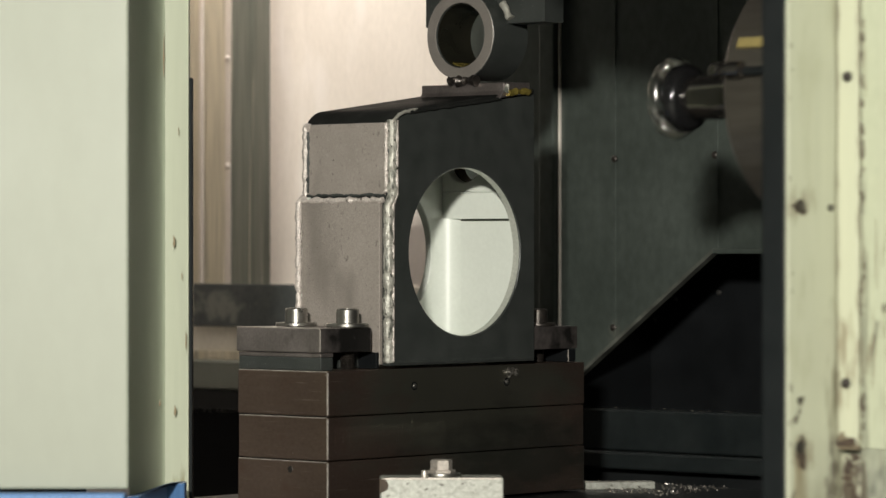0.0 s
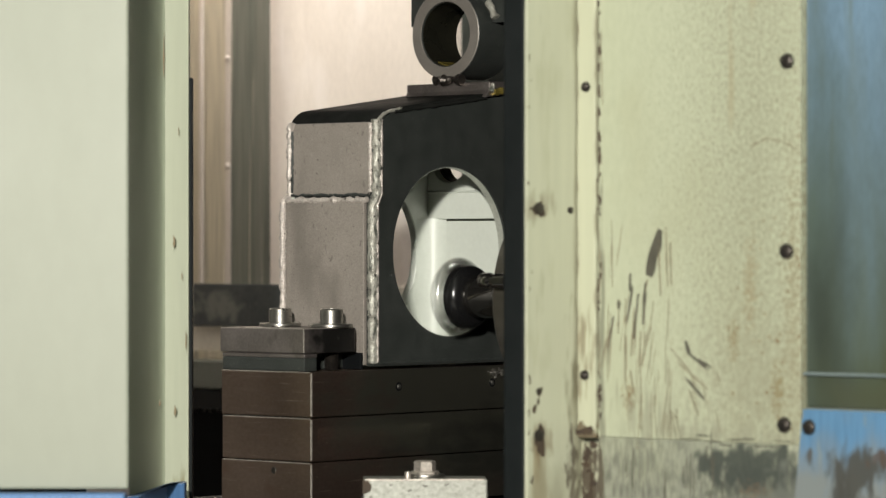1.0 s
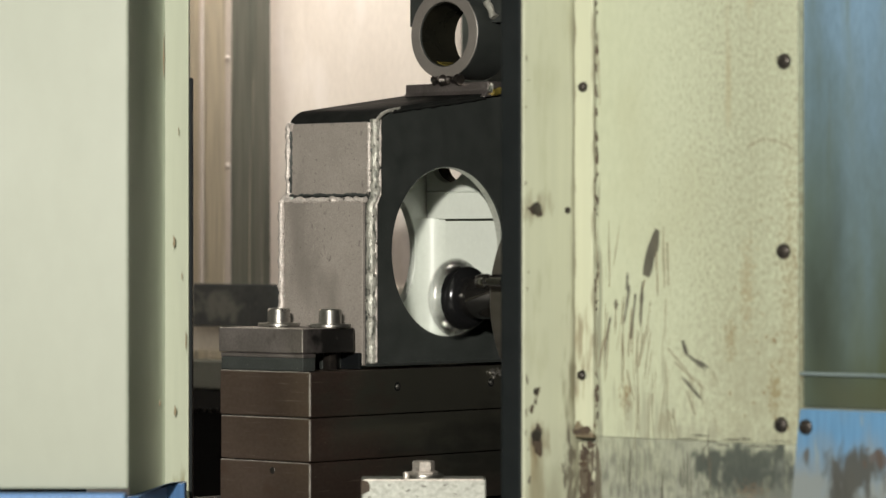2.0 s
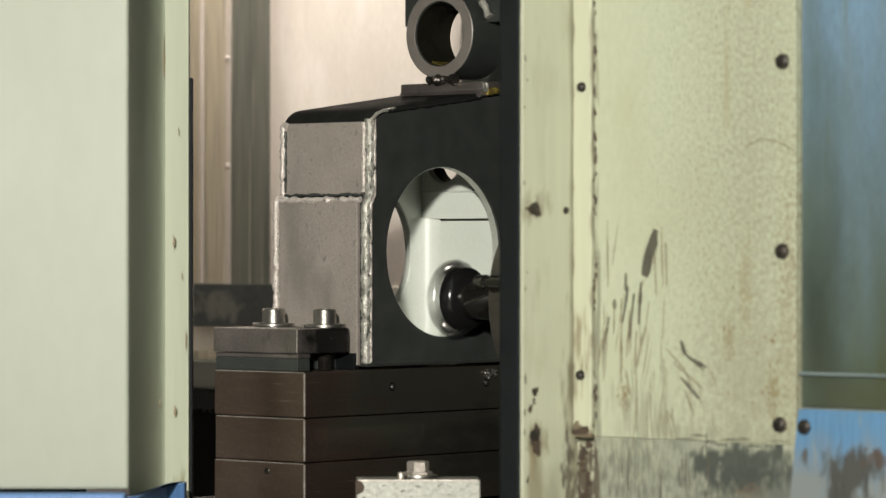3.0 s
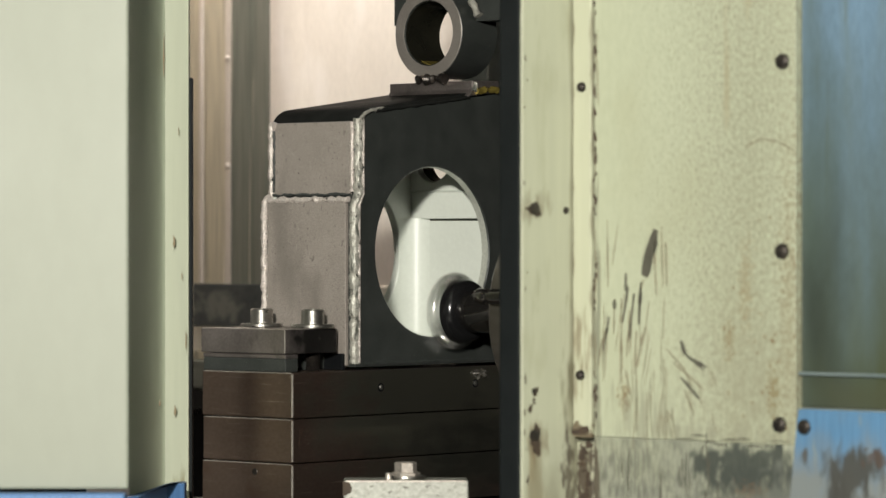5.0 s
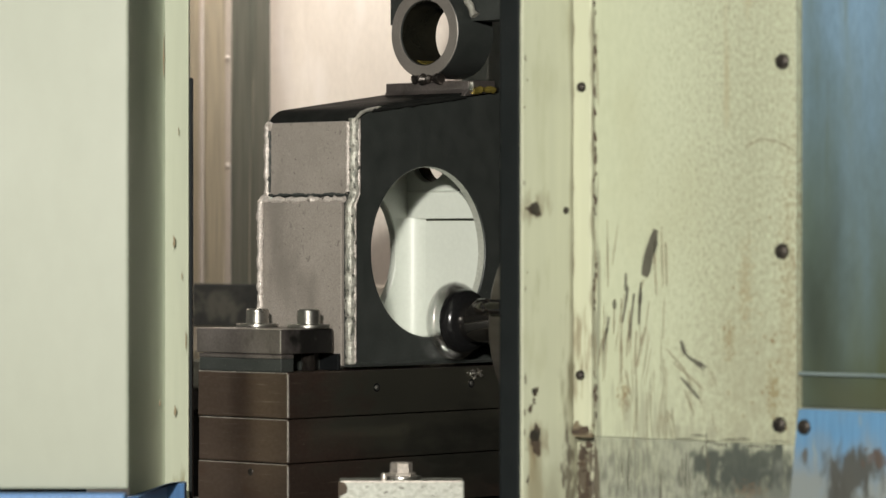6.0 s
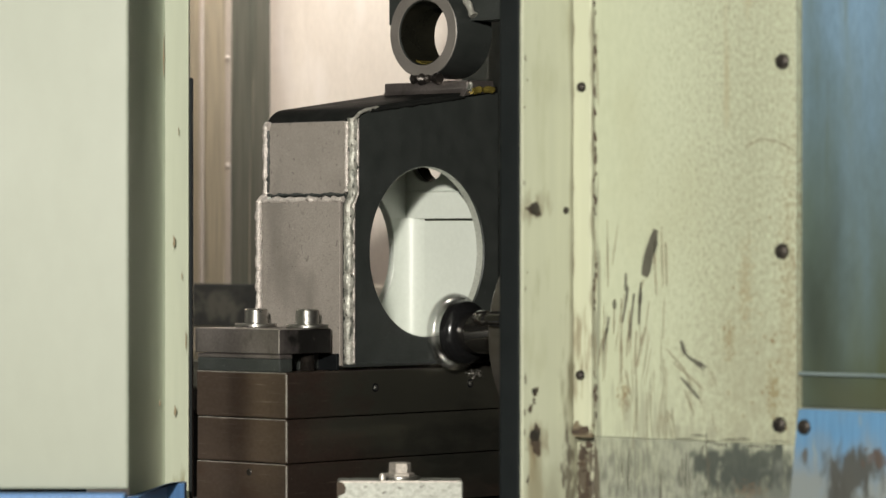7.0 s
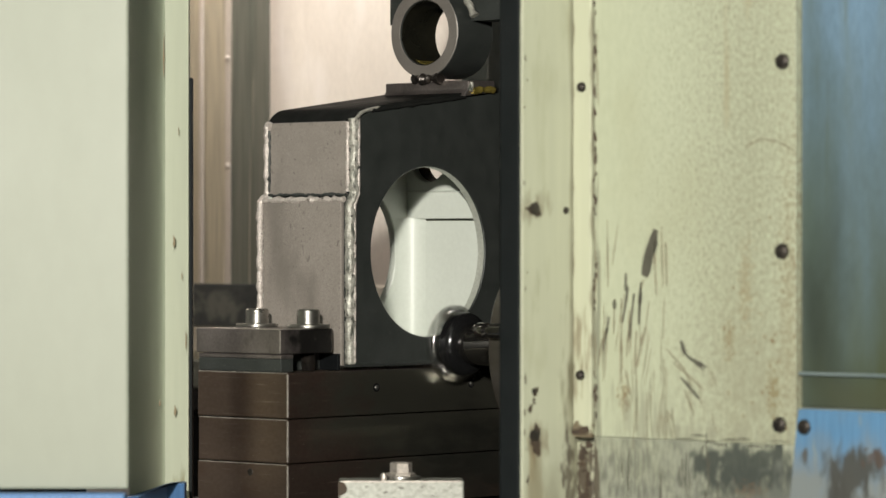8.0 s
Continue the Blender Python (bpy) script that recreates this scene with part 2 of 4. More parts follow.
M_CHIP = mat("dull_steel_chips", (0.20, 0.19, 0.17), (0.32, 0.30, 0.27), 0.35, 0.8, 90, bump=0.0)
M_BOLT_DARK = mat("dark_bolt_steel", (0.030, 0.027, 0.025), (0.065, 0.055, 0.047), 0.35, 0.7, 90, bump=0.2)
M_STAINLESS = mat("brushed_stainless", (0.68, 0.62, 0.555), (0.78, 0.715, 0.645), 0.42, 0.2, 9, (1, 1, 0.45), fine=160, fine_amount=0.05, bump=0.02,
                  spots=[((0.84, 0.785, 0.74), 16, 0.52, 0.25, (1, 1, 0.3)), ((0.50, 0.44, 0.385), 22, 0.62, 0.3, (1, 1, 0.16)), ((0.86, 0.81, 0.77), 60, 0.64, 0.15, (1, 1, 0.05))])
# streaked and stained, and darkened to hold the front panel's shadow
M_STAINLESS_STAINED_SHADE = mat("stained_shaded_stainless", (0.50, 0.465, 0.355), (0.68, 0.625, 0.49), 0.33, 0.45, 40, (1, 1, 0.03), fine=260, fine_amount=0.25, bump=0.03,
                        spots=[((0.36, 0.34, 0.27), 38, 0.55, 0.10, (1, 1, 0.03)), ((0.23, 0.24, 0.195), 17, 0.60, 0.12, (1, 1, 0.12)), ((0.95, 0.90, 0.80), 130, 0.60, 0.05, (1, 1, 0.012))])
# dark band with shadow and reflection put into its colour
M_STAINLESS_SHADE_BAND = mat("shade_band_stainless", (0.155, 0.175, 0.153), (0.27, 0.28, 0.24), 0.33, 0.5, 40, (1, 1, 0.03), fine=240, fine_amount=0.25, bump=0.03,
                       spots=[((0.62, 0.57, 0.46), 110, 0.61, 0.05, (1, 1, 0.015)), ((0.11, 0.125, 0.11), 30, 0.56, 0.12, (1, 1, 0.04))])
M_DARK_SHEET = mat("oily_dark_sheet", (0.046, 0.056, 0.049), (0.074, 0.088, 0.078), 0.4, 0.3, 7, (1, 1, 0.7), fine=80, fine_amount=0.2, bump=0.05,
                   patches=[((0.085, 0.092, 0.078), (0.75, 0.194, 1.343), (9, 0.012, 0.016), 120, (1, 1, 1), 0.8, 0.5, 0.8), ((0.06, 0.068, 0.058), (0.75, 0.193, 1.568), (9, 0.007, 0.008), 120, (1, 1, 1), 0.8, 0.6, 0.7)])
M_RAIL = mat("dark_blue_grey_rail", (0.011, 0.0145, 0.015), (0.019, 0.0235, 0.0235), 0.4, 0.3, 12, fine=80, fine_amount=0.2, bump=0.05)
M_FLANGE = mat("scuffed_flange_edge", (0.045, 0.048, 0.042), (0.13, 0.135, 0.115), 0.4, 0.3, 40, bump=0.1)
M_PIT = mat("flat_black", (0.004, 0.0045, 0.005), (0.008, 0.009, 0.010), 0.5, 0, 12, bump=0.05)
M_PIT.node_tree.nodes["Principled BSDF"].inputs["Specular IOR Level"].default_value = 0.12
M_DARK_METAL = mat("dark_machine_metal", (0.010, 0.0115, 0.012), (0.019, 0.021, 0.022), 0.35, 0.4, 12, bump=0.05)
M_GREEN_GREY = mat("grey_green_ledge", (0.16, 0.17, 0.14), (0.21, 0.22, 0.185), 0.45, 0, 12, bump=0.05)
M_CHROME = mat("polished_tool_steel", (0.50, 0.48, 0.46), (0.60, 0.58, 0.56), 0.2, 1.0, 30, bump=0.0, rough_var=0.05)
M_NECK = mat("ground_steel", (0.16, 0.15, 0.14), (0.21, 0.195, 0.18), 0.07, 0.95, 30, bump=0.0, rough_var=0.05)
M_GLOSS_BLACK = mat("glossy_black_paint", (0.010, 0.011, 0.010), (0.018, 0.018, 0.017), 0.33, 0, 30, bump=0.35, fine=90, rough_var=0.12)
M_GLOSS_BLACK.node_tree.nodes["Principled BSDF"].inputs["IOR"].default_value = 1.012
M_HOUSING = mat("oily_brown_housing", (0.10, 0.09, 0.075), (0.15, 0.135, 0.115), 0.38, 0.75, 12, (1, 0.1, 1), fine=120, fine_amount=0.2, bump=0.05)
# yellow that paints a reflection on the spindle housing
M_GOLD_HIGHLIGHT = mat("gold_highlight", (0.42, 0.33, 0.12), (0.52, 0.42, 0.17), 0.35, 0.6, 30, bump=0.05)
M_HOLDER = mat("black_tool_holder", (0.03, 0.03, 0.032), (0.05, 0.05, 0.05), 0.2, 0.8, 30, bump=0.02, rough_var=0.06)
M_ALU = mat("scuffed_bright_block", (0.265, 0.27, 0.238), (0.325, 0.327, 0.29), 0.45, 0.3, 60, bump=0.15, fine=300, fine_amount=0.2,
            spots=[((0.195, 0.195, 0.17), 110, 0.50, 0.2, (1, 1, 1.5)), ((0.11, 0.105, 0.09), 130, 0.64, 0.06, (1, 1, 1.5))])
M_CONCRETE = mat("hall_concrete", (0.22, 0.22, 0.20), (0.30, 0.29, 0.27), 0.7, 0, 2, bump=0.1)
M_KICK = mat("scuffed_lower_paint", (0.32, 0.335, 0.245), (0.37, 0.385, 0.285), 0.5, 0, 16, (1, 1, 0.3), fine=190, fine_amount=0.12, bump=0.06,
             spots=[((0.235, 0.245, 0.19), 16, 0.42, 0.30, (1, 1, 0.5)), ((0.17, 0.175, 0.137), 420, 0.50, 0.25, (1, 1, 0.14)), ((0.08, 0.078, 0.064), 520, 0.62, 0.12, (1, 1, 0.12)), ((0.37, 0.38, 0.28), 460, 0.60, 0.14, (1, 1, 0.18))],
             film=((0.235, 0.243, 0.20), -0.03, 0.060, 120, (1, 1, 0.35), 1.9),
             patches=[((0.075, 0.08, 0.066), (0, -0.300, 0.010), (9, 0.11, 0.055), 200, (1, 1, 0.5), 0.8, 0.7, 0.8),
                      ((0.040, 0.047, 0.041), (0, -0.292, 0.040), (9, 0.072, 0.025), 60, (1, 1, 0.6), 0.9, 0.35, 0.92),
                      ((0.12, 0.128, 0.11), (0, -0.325, 0.0), (9, 0.035, 0.05), 60, (1, 1, 0.8), 1.1, 0.7, 0.8),
                      ((0.055, 0.055, 0.045), (0, -0.15, 0.03), (9, 0.065, 0.04), 430, (1, 1, 0.13), 2.2, 1.0, 0.55),
                      ((0.16, 0.10, 0.06), (0, -0.29, 0.018), (9, 0.02, 0.008), 260, (1, 1, 1), 2.0, 0.8, 0.35),
                      ((0.075, 0.06, 0.042), (0, -0.101, 0.02), (9, 0.006, 0.08), 80, (1, 1, 0.3), 1.8, 0.4, 0.9)])
M_SMEAR = mat("dark_oil_smear", (0.055, 0.052, 0.040), (0.095, 0.090, 0.068), 0.5, 0, 60, bump=0.02)
M_SCRATCH = mat("brown_scratch", (0.11, 0.085, 0.05), (0.21, 0.18, 0.12), 0.5, 0, 90, (1, 1, 0.3), bump=0.02)
M_STAIN = mat("faded_rust", (0.16, 0.12, 0.065), (0.22, 0.175, 0.10), 0.7, 0, 120, bump=0.05)
M_RUST = mat("rust", (0.030, 0.021, 0.015), (0.070, 0.047, 0.029), 0.8, 0, 90, bump=0.2)
M_APRON = mat("smudged_stainless", (0.82, 0.78, 0.68), (0.64, 0.61, 0.53), 0.4, 0.3, 12, (1, 1, 0.6), fine=240, fine_amount=0.12, bump=0.02)
M_GRIME = mat("grimy_black_plate", (0.055, 0.064, 0.064), (0.085, 0.095, 0.092), 0.45, 0.1, 40, fine=150, fine_amount=0.2, bump=0.05,
              patches=[((0.22, 0.225, 0.195), (0, 1.071, 1.366), (9, 0.055, 0.026), 45, (1, 1, 1), 1.0, 0.6, 0.85)])
M_RIM = mat("bright_bored_edge", (0.46, 0.48, 0.42), (0.54, 0.55, 0.49), 0.35, 0.3, 60, bump=0.05)
M_HALL = mat("hall_wall_paint", (0.55, 0.56, 0.52), (0.62, 0.63, 0.58), 0.7, 0, 1.5, bump=0.05)


# ---- mesh helpers ----
def obj(name, bm, material, parent=None, label="", smooth=False):
    me = bpy.data.meshes.new(name)
    bmesh.ops.recalc_face_normals(bm, faces=bm.faces)
    bm.to_mesh(me)
    bm.free()
    if smooth:
        for p in me.polygons:
            p.use_smooth = True
        me.set_sharp_from_angle(angle=radians(35))
    me.materials.append(material)
    ob = new(name, me)
    if parent:
        ob.parent = parent
    if label:
        ob["label"] = label
    return ob


def part(name, bm, material, parent, label="", smooth=False):
    return obj(name, bm, material, parent, label, smooth)


def empty(name, m=None):
    e = new(name)
    e.empty_display_size = 0.05
    if m:
        e.matrix_basis = m
    return e


def box(x0, x1, y0, y1, z0, z1, bevel=0.001, seg=2, m=None):
    bm = bmesh.new()
    bmesh.ops.create_cube(bm, size=1)
    for v in bm.verts:
        v.co = ((x0 + x1) / 2 + v.co.x * (x1 - x0), (y0 + y1) / 2 + v.co.y * (y1 - y0), (z0 + z1) / 2 + v.co.z * (z1 - z0))
    if bevel:
        bmesh.ops.bevel(bm, geom=bm.edges[:], offset=bevel, segments=seg, affect="EDGES", profile=0.5)
    if m:
        bm.transform(m)
    return bm


def prism(outline, depth, axis, start=0.0, bevel=0.0):
    """A closed outline of 2D points, drawn out along an axis: 'z' (x, y), 'y' (x, z) or 'x' (y, z)."""
    def at(p, d):
        return {"z": (p[0], p[1], d), "y": (p[0], d, p[1]), "x": (d, p[0], p[1])}[axis]
    bm = bmesh.new()
    a = [bm.verts.new(at(p, start)) for p in outline]
    b = [bm.verts.new(at(p, start + depth)) for p in outline]
    bm.faces.new(a)
    bm.faces.new(b[::-1])
    k = len(outline)
    for i in range(k):
        bm.faces.new((a[i], b[i], b[(i + 1) % k], a[(i + 1) % k]))
    if bevel:
        bmesh.ops.recalc_face_normals(bm, faces=bm.faces)
        bmesh.ops.bevel(bm, geom=[e for e in bm.edges if e.calc_face_angle(0) > 0.6], offset=bevel, segments=2, affect="EDGES", profile=0.5)
    return bm


def lathe(profile, axis="z", seg=48, closed=False):
    """Turns (radius, height) pairs about an axis."""
    bm = bmesh.new()
    rings = []
    for r, h in profile:
        ring = []
        for i in range(seg):
            c, s = math.cos(2 * math.pi * i / seg), math.sin(2 * math.pi * i / seg)
            ring.append(bm.verts.new({"z": (r * c, r * s, h), "y": (r * c, h, r * s), "x": (h, r * c, r * s)}[axis]))
        rings.append(ring)
    pairs = list(zip(rings, rings[1:])) + ([(rings[-1], rings[0])] if closed else [])
    for a, b in pairs:
        for i in range(seg):
            bm.faces.new((a[i], a[(i + 1) % seg], b[(i + 1) % seg], b[i]))
    if not closed:
        bm.faces.new(rings[0])
        bm.faces.new(rings[-1])
    return bm


def shift(bm, x, y, z, rz=0):
    bm.transform(pose(x, y, z, 0, 0, rz))
    return bm


def plate_with_hole(outline, centre, radius, y0, y1, seg=72):
    """An upright plate in x and z with a round hole, from y0 to y1; the outline is star-shaped seen from the hole's centre."""
    bm = bmesh.new()
    cx, cz = centre
    corners = [math.atan2(z - cz, x - cx) % (2 * math.pi) for x, z in outline]
    angles = sorted(set([2 * math.pi * i / seg for i in range(seg)] + corners))

    def reach(a):
        best = 0
        dx, dz = math.cos(a), math.sin(a)
        for (ax, az), (bx, bz) in zip(outline, outline[1:] + outline[:1]):
            ex, ez = bx - ax, bz - az
            det = dx * ez - dz * ex
            if abs(det) > 1e-9:
                s = ((ax - cx) * ez - (az - cz) * ex) / det
                w = ((ax - cx) * dz - (az - cz) * dx) / det
                if s > 0 and -1e-6 <= w <= 1 + 1e-6:
                    best = max(best, s)
        return best
    loops = []
    bev = 0.0012
    for y, r in ((y0, radius + bev), (y0 + bev, radius), (y1 - bev, radius), (y1, radius + bev), (y1, None), (y0, None)):
        loops.append([bm.verts.new((cx + (r or reach(a)) * math.cos(a), y, cz + (r or reach(a)) * math.sin(a))) for a in angles])
    k = len(angles)
    for a, b in zip(loops, loops[1:] + loops[:1]):
        for i in range(k):
            bm.faces.new((a[i], a[(i + 1) % k], b[(i + 1) % k], b[i]))
    return bm


def bead(points, radius, wobble=0.25, seed=1, sides=10, step=0.0036):
    """A lumpy weld bead along a line of points."""
    rnd = random.Random(seed)
    pts = []
    for a, b in zip(points, points[1:]):
        a, b = Vector(a), Vector(b)
        k = max(2, int((b - a).length / step))
        pts += [a.lerp(b, i / k) for i in range(k)]
    pts.append(Vector(points[-1]))
    bm = bmesh.new()
    rings = []
    phase = rnd.random() * 6
    for i, p in enumerate(pts):
        d = (pts[min(i + 1, len(pts) - 1)] - pts[max(i - 1, 0)]).normalized()
        s = d.cross(Vector((0.31, 0.77, 0.55))).normalized()
        t = d.cross(s)
        r = radius * (1 + wobble * math.sin(i * 0.9 + phase) * 0.35 + rnd.uniform(-wobble, wobble) * 0.4)
        j = Vector((rnd.uniform(-1, 1), rnd.uniform(-1, 1), rnd.uniform(-1, 1))) * radius * wobble * 0.4
        rings.append([bm.verts.new(p + j + (s * math.cos(2 * math.pi * q / sides) + t * math.sin(2 * math.pi * q / sides)) * r) for q in range(sides)])
    for a, b in zip(rings, rings[1:]):
        for i in range(sides):
            bm.faces.new((a[i], a[(i + 1) % sides], b[(i + 1) % sides], b[i]))
    bm.faces.new(rings[0])
    bm.faces.new(rings[-1])
    return bm


# ---- hall ----
def hall():
    tagged(obj("floor", box(-9, 4, -8, 6, -0.2, 0, 0), M_CONCRETE), "grey concrete factory hall floor", "floor", kind="structure")
    tagged(obj("ceiling", box(-9, 4, -8, 6, 5, 5.2, 0), M_HALL), "plain pale hall ceiling", "ceiling", kind="structure")
    for name, b in (("wall_north", (-9, 4, 6, 6.2)), ("wall_south", (-9, 4, -8.2, -8)), ("wall_west", (-9.2, -9, -8, 6)), ("wall_east", (4, 4.2, -8, 6))):
        tagged(obj(name, box(*b, 0, 5, 0), M_HALL), "plain pale painted hall wall", "wall", kind="structure")


hall()


# ---- machine enclosure ----
def enclosure():
    XS, XW = 0.90, 0.75
    # bright stainless back wall: sheets butted along an upright seam, over a lower apron
    # the first two sheets are coloured darker to hold shadow
    for y0, y1, m in ((1.056, 1.26, M_STAINLESS_STAINED_SHADE), (0.970, 1.0545, M_STAINLESS_SHADE_BAND), (0.590, 0.9695, M_STAINLESS)):
        tagged(obj("wall_stainless", box(XS, XS + 0.004, y0, y1, 1.393, 2.4, 0.0008), m), "brushed stainless sheet lining the machine", "wall", kind="structure")
    tagged(obj("wall_corner", box(XS, XS + 0.004, 0.4325, 0.5895, 1.2, 2.4, 0.001), M_DARK_SHEET), "dark green-grey sheet beside the stainless lining", "wall", kind="structure")
    tagged(obj("trim_seam", box(XS - 0.003, XS - 0.0005, 1.049, 1.0605, 1.397, 2.4, 0.001), M_STAINLESS), "narrow stainless seam cover strip", "trim", kind="structure")
    tagged(obj("trim_seam_corner", box(XS - 0.006, XS - 0.0005, 1.106, 1.114, 1.397, 2.4, 0.002), M_STAINLESS), "narrow bright upright strip", "trim", kind="structure")
    tagged(obj("wall_apron", box(XS - 0.004, XS + 0.004, 0.590, 1.26, 1.297, 1.3962, 0.0015), M_APRON), "smudged stainless apron sheet", "wall", kind="structure")
    tagged(obj("apron_plate", box(XS - 0.008, XS - 0.0042, 0.90, 1.1256, 1.3334, 1.3977, 0.0012), M_GRIME), "grimy black plate on the stainless apron", "plate", kind="structure")
    tagged(obj("trim_sill", box(XS - 0.010, XS + 0.03, 0.4325, 1.26, 1.2838, 1.2965, 0.001), M_STAINLESS_STAINED_SHADE), "brown stained steel sill strip", "trim", kind="structure")
    tagged(obj("ledge", box(XS - 0.02, XS + 0.03, 0.4325, 1.26, 1.239, 1.2832, 0.003), M_GREEN_GREY), "grey-green painted steel ledge", "ledge", kind="structure")
    tagged(obj("trim_base", box(XS - 0.012, XS + 0.03, 0.4325, 1.26, 1.2078, 1.2385, 0.002), M_DARK_METAL), "dark lower steel rail with chips", "trim", kind="structure")
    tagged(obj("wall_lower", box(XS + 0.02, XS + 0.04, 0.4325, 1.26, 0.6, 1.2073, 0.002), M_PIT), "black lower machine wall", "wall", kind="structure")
    tagged(obj("machine_left", box(-0.10, 0.95, 1.262, 1.29, 0, 2.4, 0), M_STAINLESS), "plain stainless machine side wall", "wall", kind="structure")
    # dark end wall behind the spindle, cut away along a slanted flange
    outline = [(0.2825, 2.4), (0.2825, 1.235), (0.2414, 1.2905), (0.0236, 1.4508), (-0.9, 1.4508), (-0.9, 2.4)]
    tagged(obj("wall_end", prism(outline, 0.006, "x", XW), M_DARK_SHEET), "oily dark grey sheet metal end wall", "wall", kind="structure")
    d = Vector((0, 0.0236 - 0.2414, 1.4508 - 1.2905))
    n = Vector((0, d.z, -d.y)).normalized()
    lip = []
    for a, b in ((Vector((0, 0.262, 1.2753)), Vector((0, 0.0236, 1.4508))),):
        lip = [(a.y, a.z), (b.y, b.z), (b.y - n.y * 0.003, b.z - n.z * 0.003 - 0.002), (a.y - n.y * 0.003, a.z - n.z * 0.003 - 0.002)]
    tagged(obj("trim_flange", prism(lip, 0.012, "x", XW - 0.010), M_FLANGE), "slanted folded sheet metal flange", "trim", kind="structure")
    tagged(obj("trim_flange_level", box(XW - 0.012, XW + 0.006, -0.9, 0.0236, 1.444, 1.4504, 0.001), M_DARK_SHEET), "level folded sheet metal flange", "trim", kind="structure")
    tagged(obj("trim_corner", box(XW - 0.004, XW + 0.001, 0.2828, 0.2852, 1.2, 2.4, 0.0008), M_STAINLESS), "thin pale upright edge strip", "trim", kind="structure")
    tagged(obj("corner_post", box(XW - 0.012, XS + 0.03, 0.2865, 0.3120, 0.9, 2.4, 0.002), M_DARK_SHEET), "dark upright corner post", "post", kind="structure")
    tagged(obj("corner_channel", box(XW + 0.02, XS + 0.03, 0.3125, 0.4320, 0.9, 2.4, 0.004), M_DARK_SHEET), "black upright corner channel", "post", kind="structure")
    tagged(obj("trim_panel_seam", box(XW - 0.0015, XW + 0.001, 0.190, 0.1925, 1.335, 2.4, 0.0004), M_DARK_SHEET), "thin upright sheet seam", "trim", kind="structure")
    tagged(obj("trim_panel_seam_far", box(XW - 0.0015, XW + 0.001, 0.0225, 0.0245, 1.452, 2.4, 0.0004), M_DARK_SHEET), "thin upright sheet seam", "trim", kind="structure")
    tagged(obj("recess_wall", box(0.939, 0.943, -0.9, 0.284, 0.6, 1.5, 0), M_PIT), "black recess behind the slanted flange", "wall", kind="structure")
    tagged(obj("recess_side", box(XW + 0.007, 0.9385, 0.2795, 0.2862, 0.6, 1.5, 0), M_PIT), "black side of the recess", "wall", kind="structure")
    tagged(obj("end_ledge", box(XW - 0.004, XW + 0.03, -0.9, 0.29, 1.187, 1.241, 0.003), M_RAIL), "dark grey horizontal guard rail", "rail", kind="structure")
    tagged(obj("end_ledge_low", box(XW - 0.012, XW + 0.03, -0.9, 0.29, 1.163, 1.1855, 0.003), M_RAIL), "dark grey lower guard rail", "rail", kind="structure")
    tagged(obj("end_skirt", box(XW + 0.02, XW + 0.04, -0.9, 0.29, 0.6, 1.162, 0.0), M_DARK_METAL), "black lower machine skirt", "wall", kind="structure")
    # plain closing walls of the enclosure, and two unseen boards added to block light
    # sloping board, out of view, casts the shade on the upper end wall
    tagged(obj("shade_header", prism([(-0.15, 2.4), (-0.15, 1.90), (-0.24, 1.862), (-0.40, 1.80), (-0.53, 1.775), (-1.4, 1.75), (-1.4, 2.4)], 0.06, "x", -0.12), M_DARK_METAL), "unseen sloping board added to shade the end wall", "header", kind="structure")
    # unseen wall added to stop ceiling light leaking in behind the panel
    tagged(obj("light_block_front", box(-0.075, -0.05, 0.34, 1.2615, 0, 2.4, 0), M_DARK_METAL), "unseen dark wall added to keep hall light out", "wall", kind="structure")
    tagged(obj("machine_roof", box(-0.2, 0.95, -1.7, 1.30, 2.4, 2.44, 0), M_DARK_METAL), "plain dark machine roof", "roof", kind="structure")
    tagged(obj("machine_side", box(-0.02, 0.92, -1.7, -1.66, 0, 2.4, 0), M_DARK_METAL), "plain dark machine side wall", "wall", kind="structure")
    tagged(obj("machine_back", box(0.945, 0.965, -1.66, 1.30, 0, 2.4, 0), M_DARK_METAL), "plain dark machine back wall", "wall", kind="structure")
    tagged(obj("column", box(0.352, 0.60, -1.65, -0.56, 0.9, 2.39, 0.004), M_DARK_METAL), "plain dark spindle column", "machine column", kind="structure")
    tagged(obj("machine_base", box(-0.02, 0.94, -1.66, 1.26, 0, 0.9, 0), M_DARK_METAL), "plain dark machine bed", "machine bed", kind="structure")


enclosure()


def sheet_screw(name, x, y, z, r, axis, material, label):
    """A round-headed screw; its head stands out towards -x or -y."""
    bm = lathe([(0.001, -0.0034), (r * 0.55, -0.0032), (r * 0.9, -0.0018), (r, 0.0), (r * 0.9, 0.001)], axis, 16)
    return tagged(obj(name, shift(bm, x, y, z), material, smooth=True), label, "screw")


for y, z in ((0.2733, 1.3528), (0.2373, 1.3817), (0.1635, 1.3915)):
    sheet_screw("recess_screw", 0.9385, y, z, 0.0035, "x", M_BOLT, "tiny bright screw in the black recess")
for y, z in ((0.192, 1.568), (0.194, 1.347), (0.028, 1.570)):
    sheet_screw("wall_screw", 0.75, y, z, 0.005, "x", M_BOLT_DARK, "dark round screw in the oily sheet wall")
for z in (1.7366, 1.5742):
    sheet_screw("wall_rivet", 0.897, 1.0553, z, 0.0052, "x", M_STAINLESS, "small pale rivet on the stainless seam")


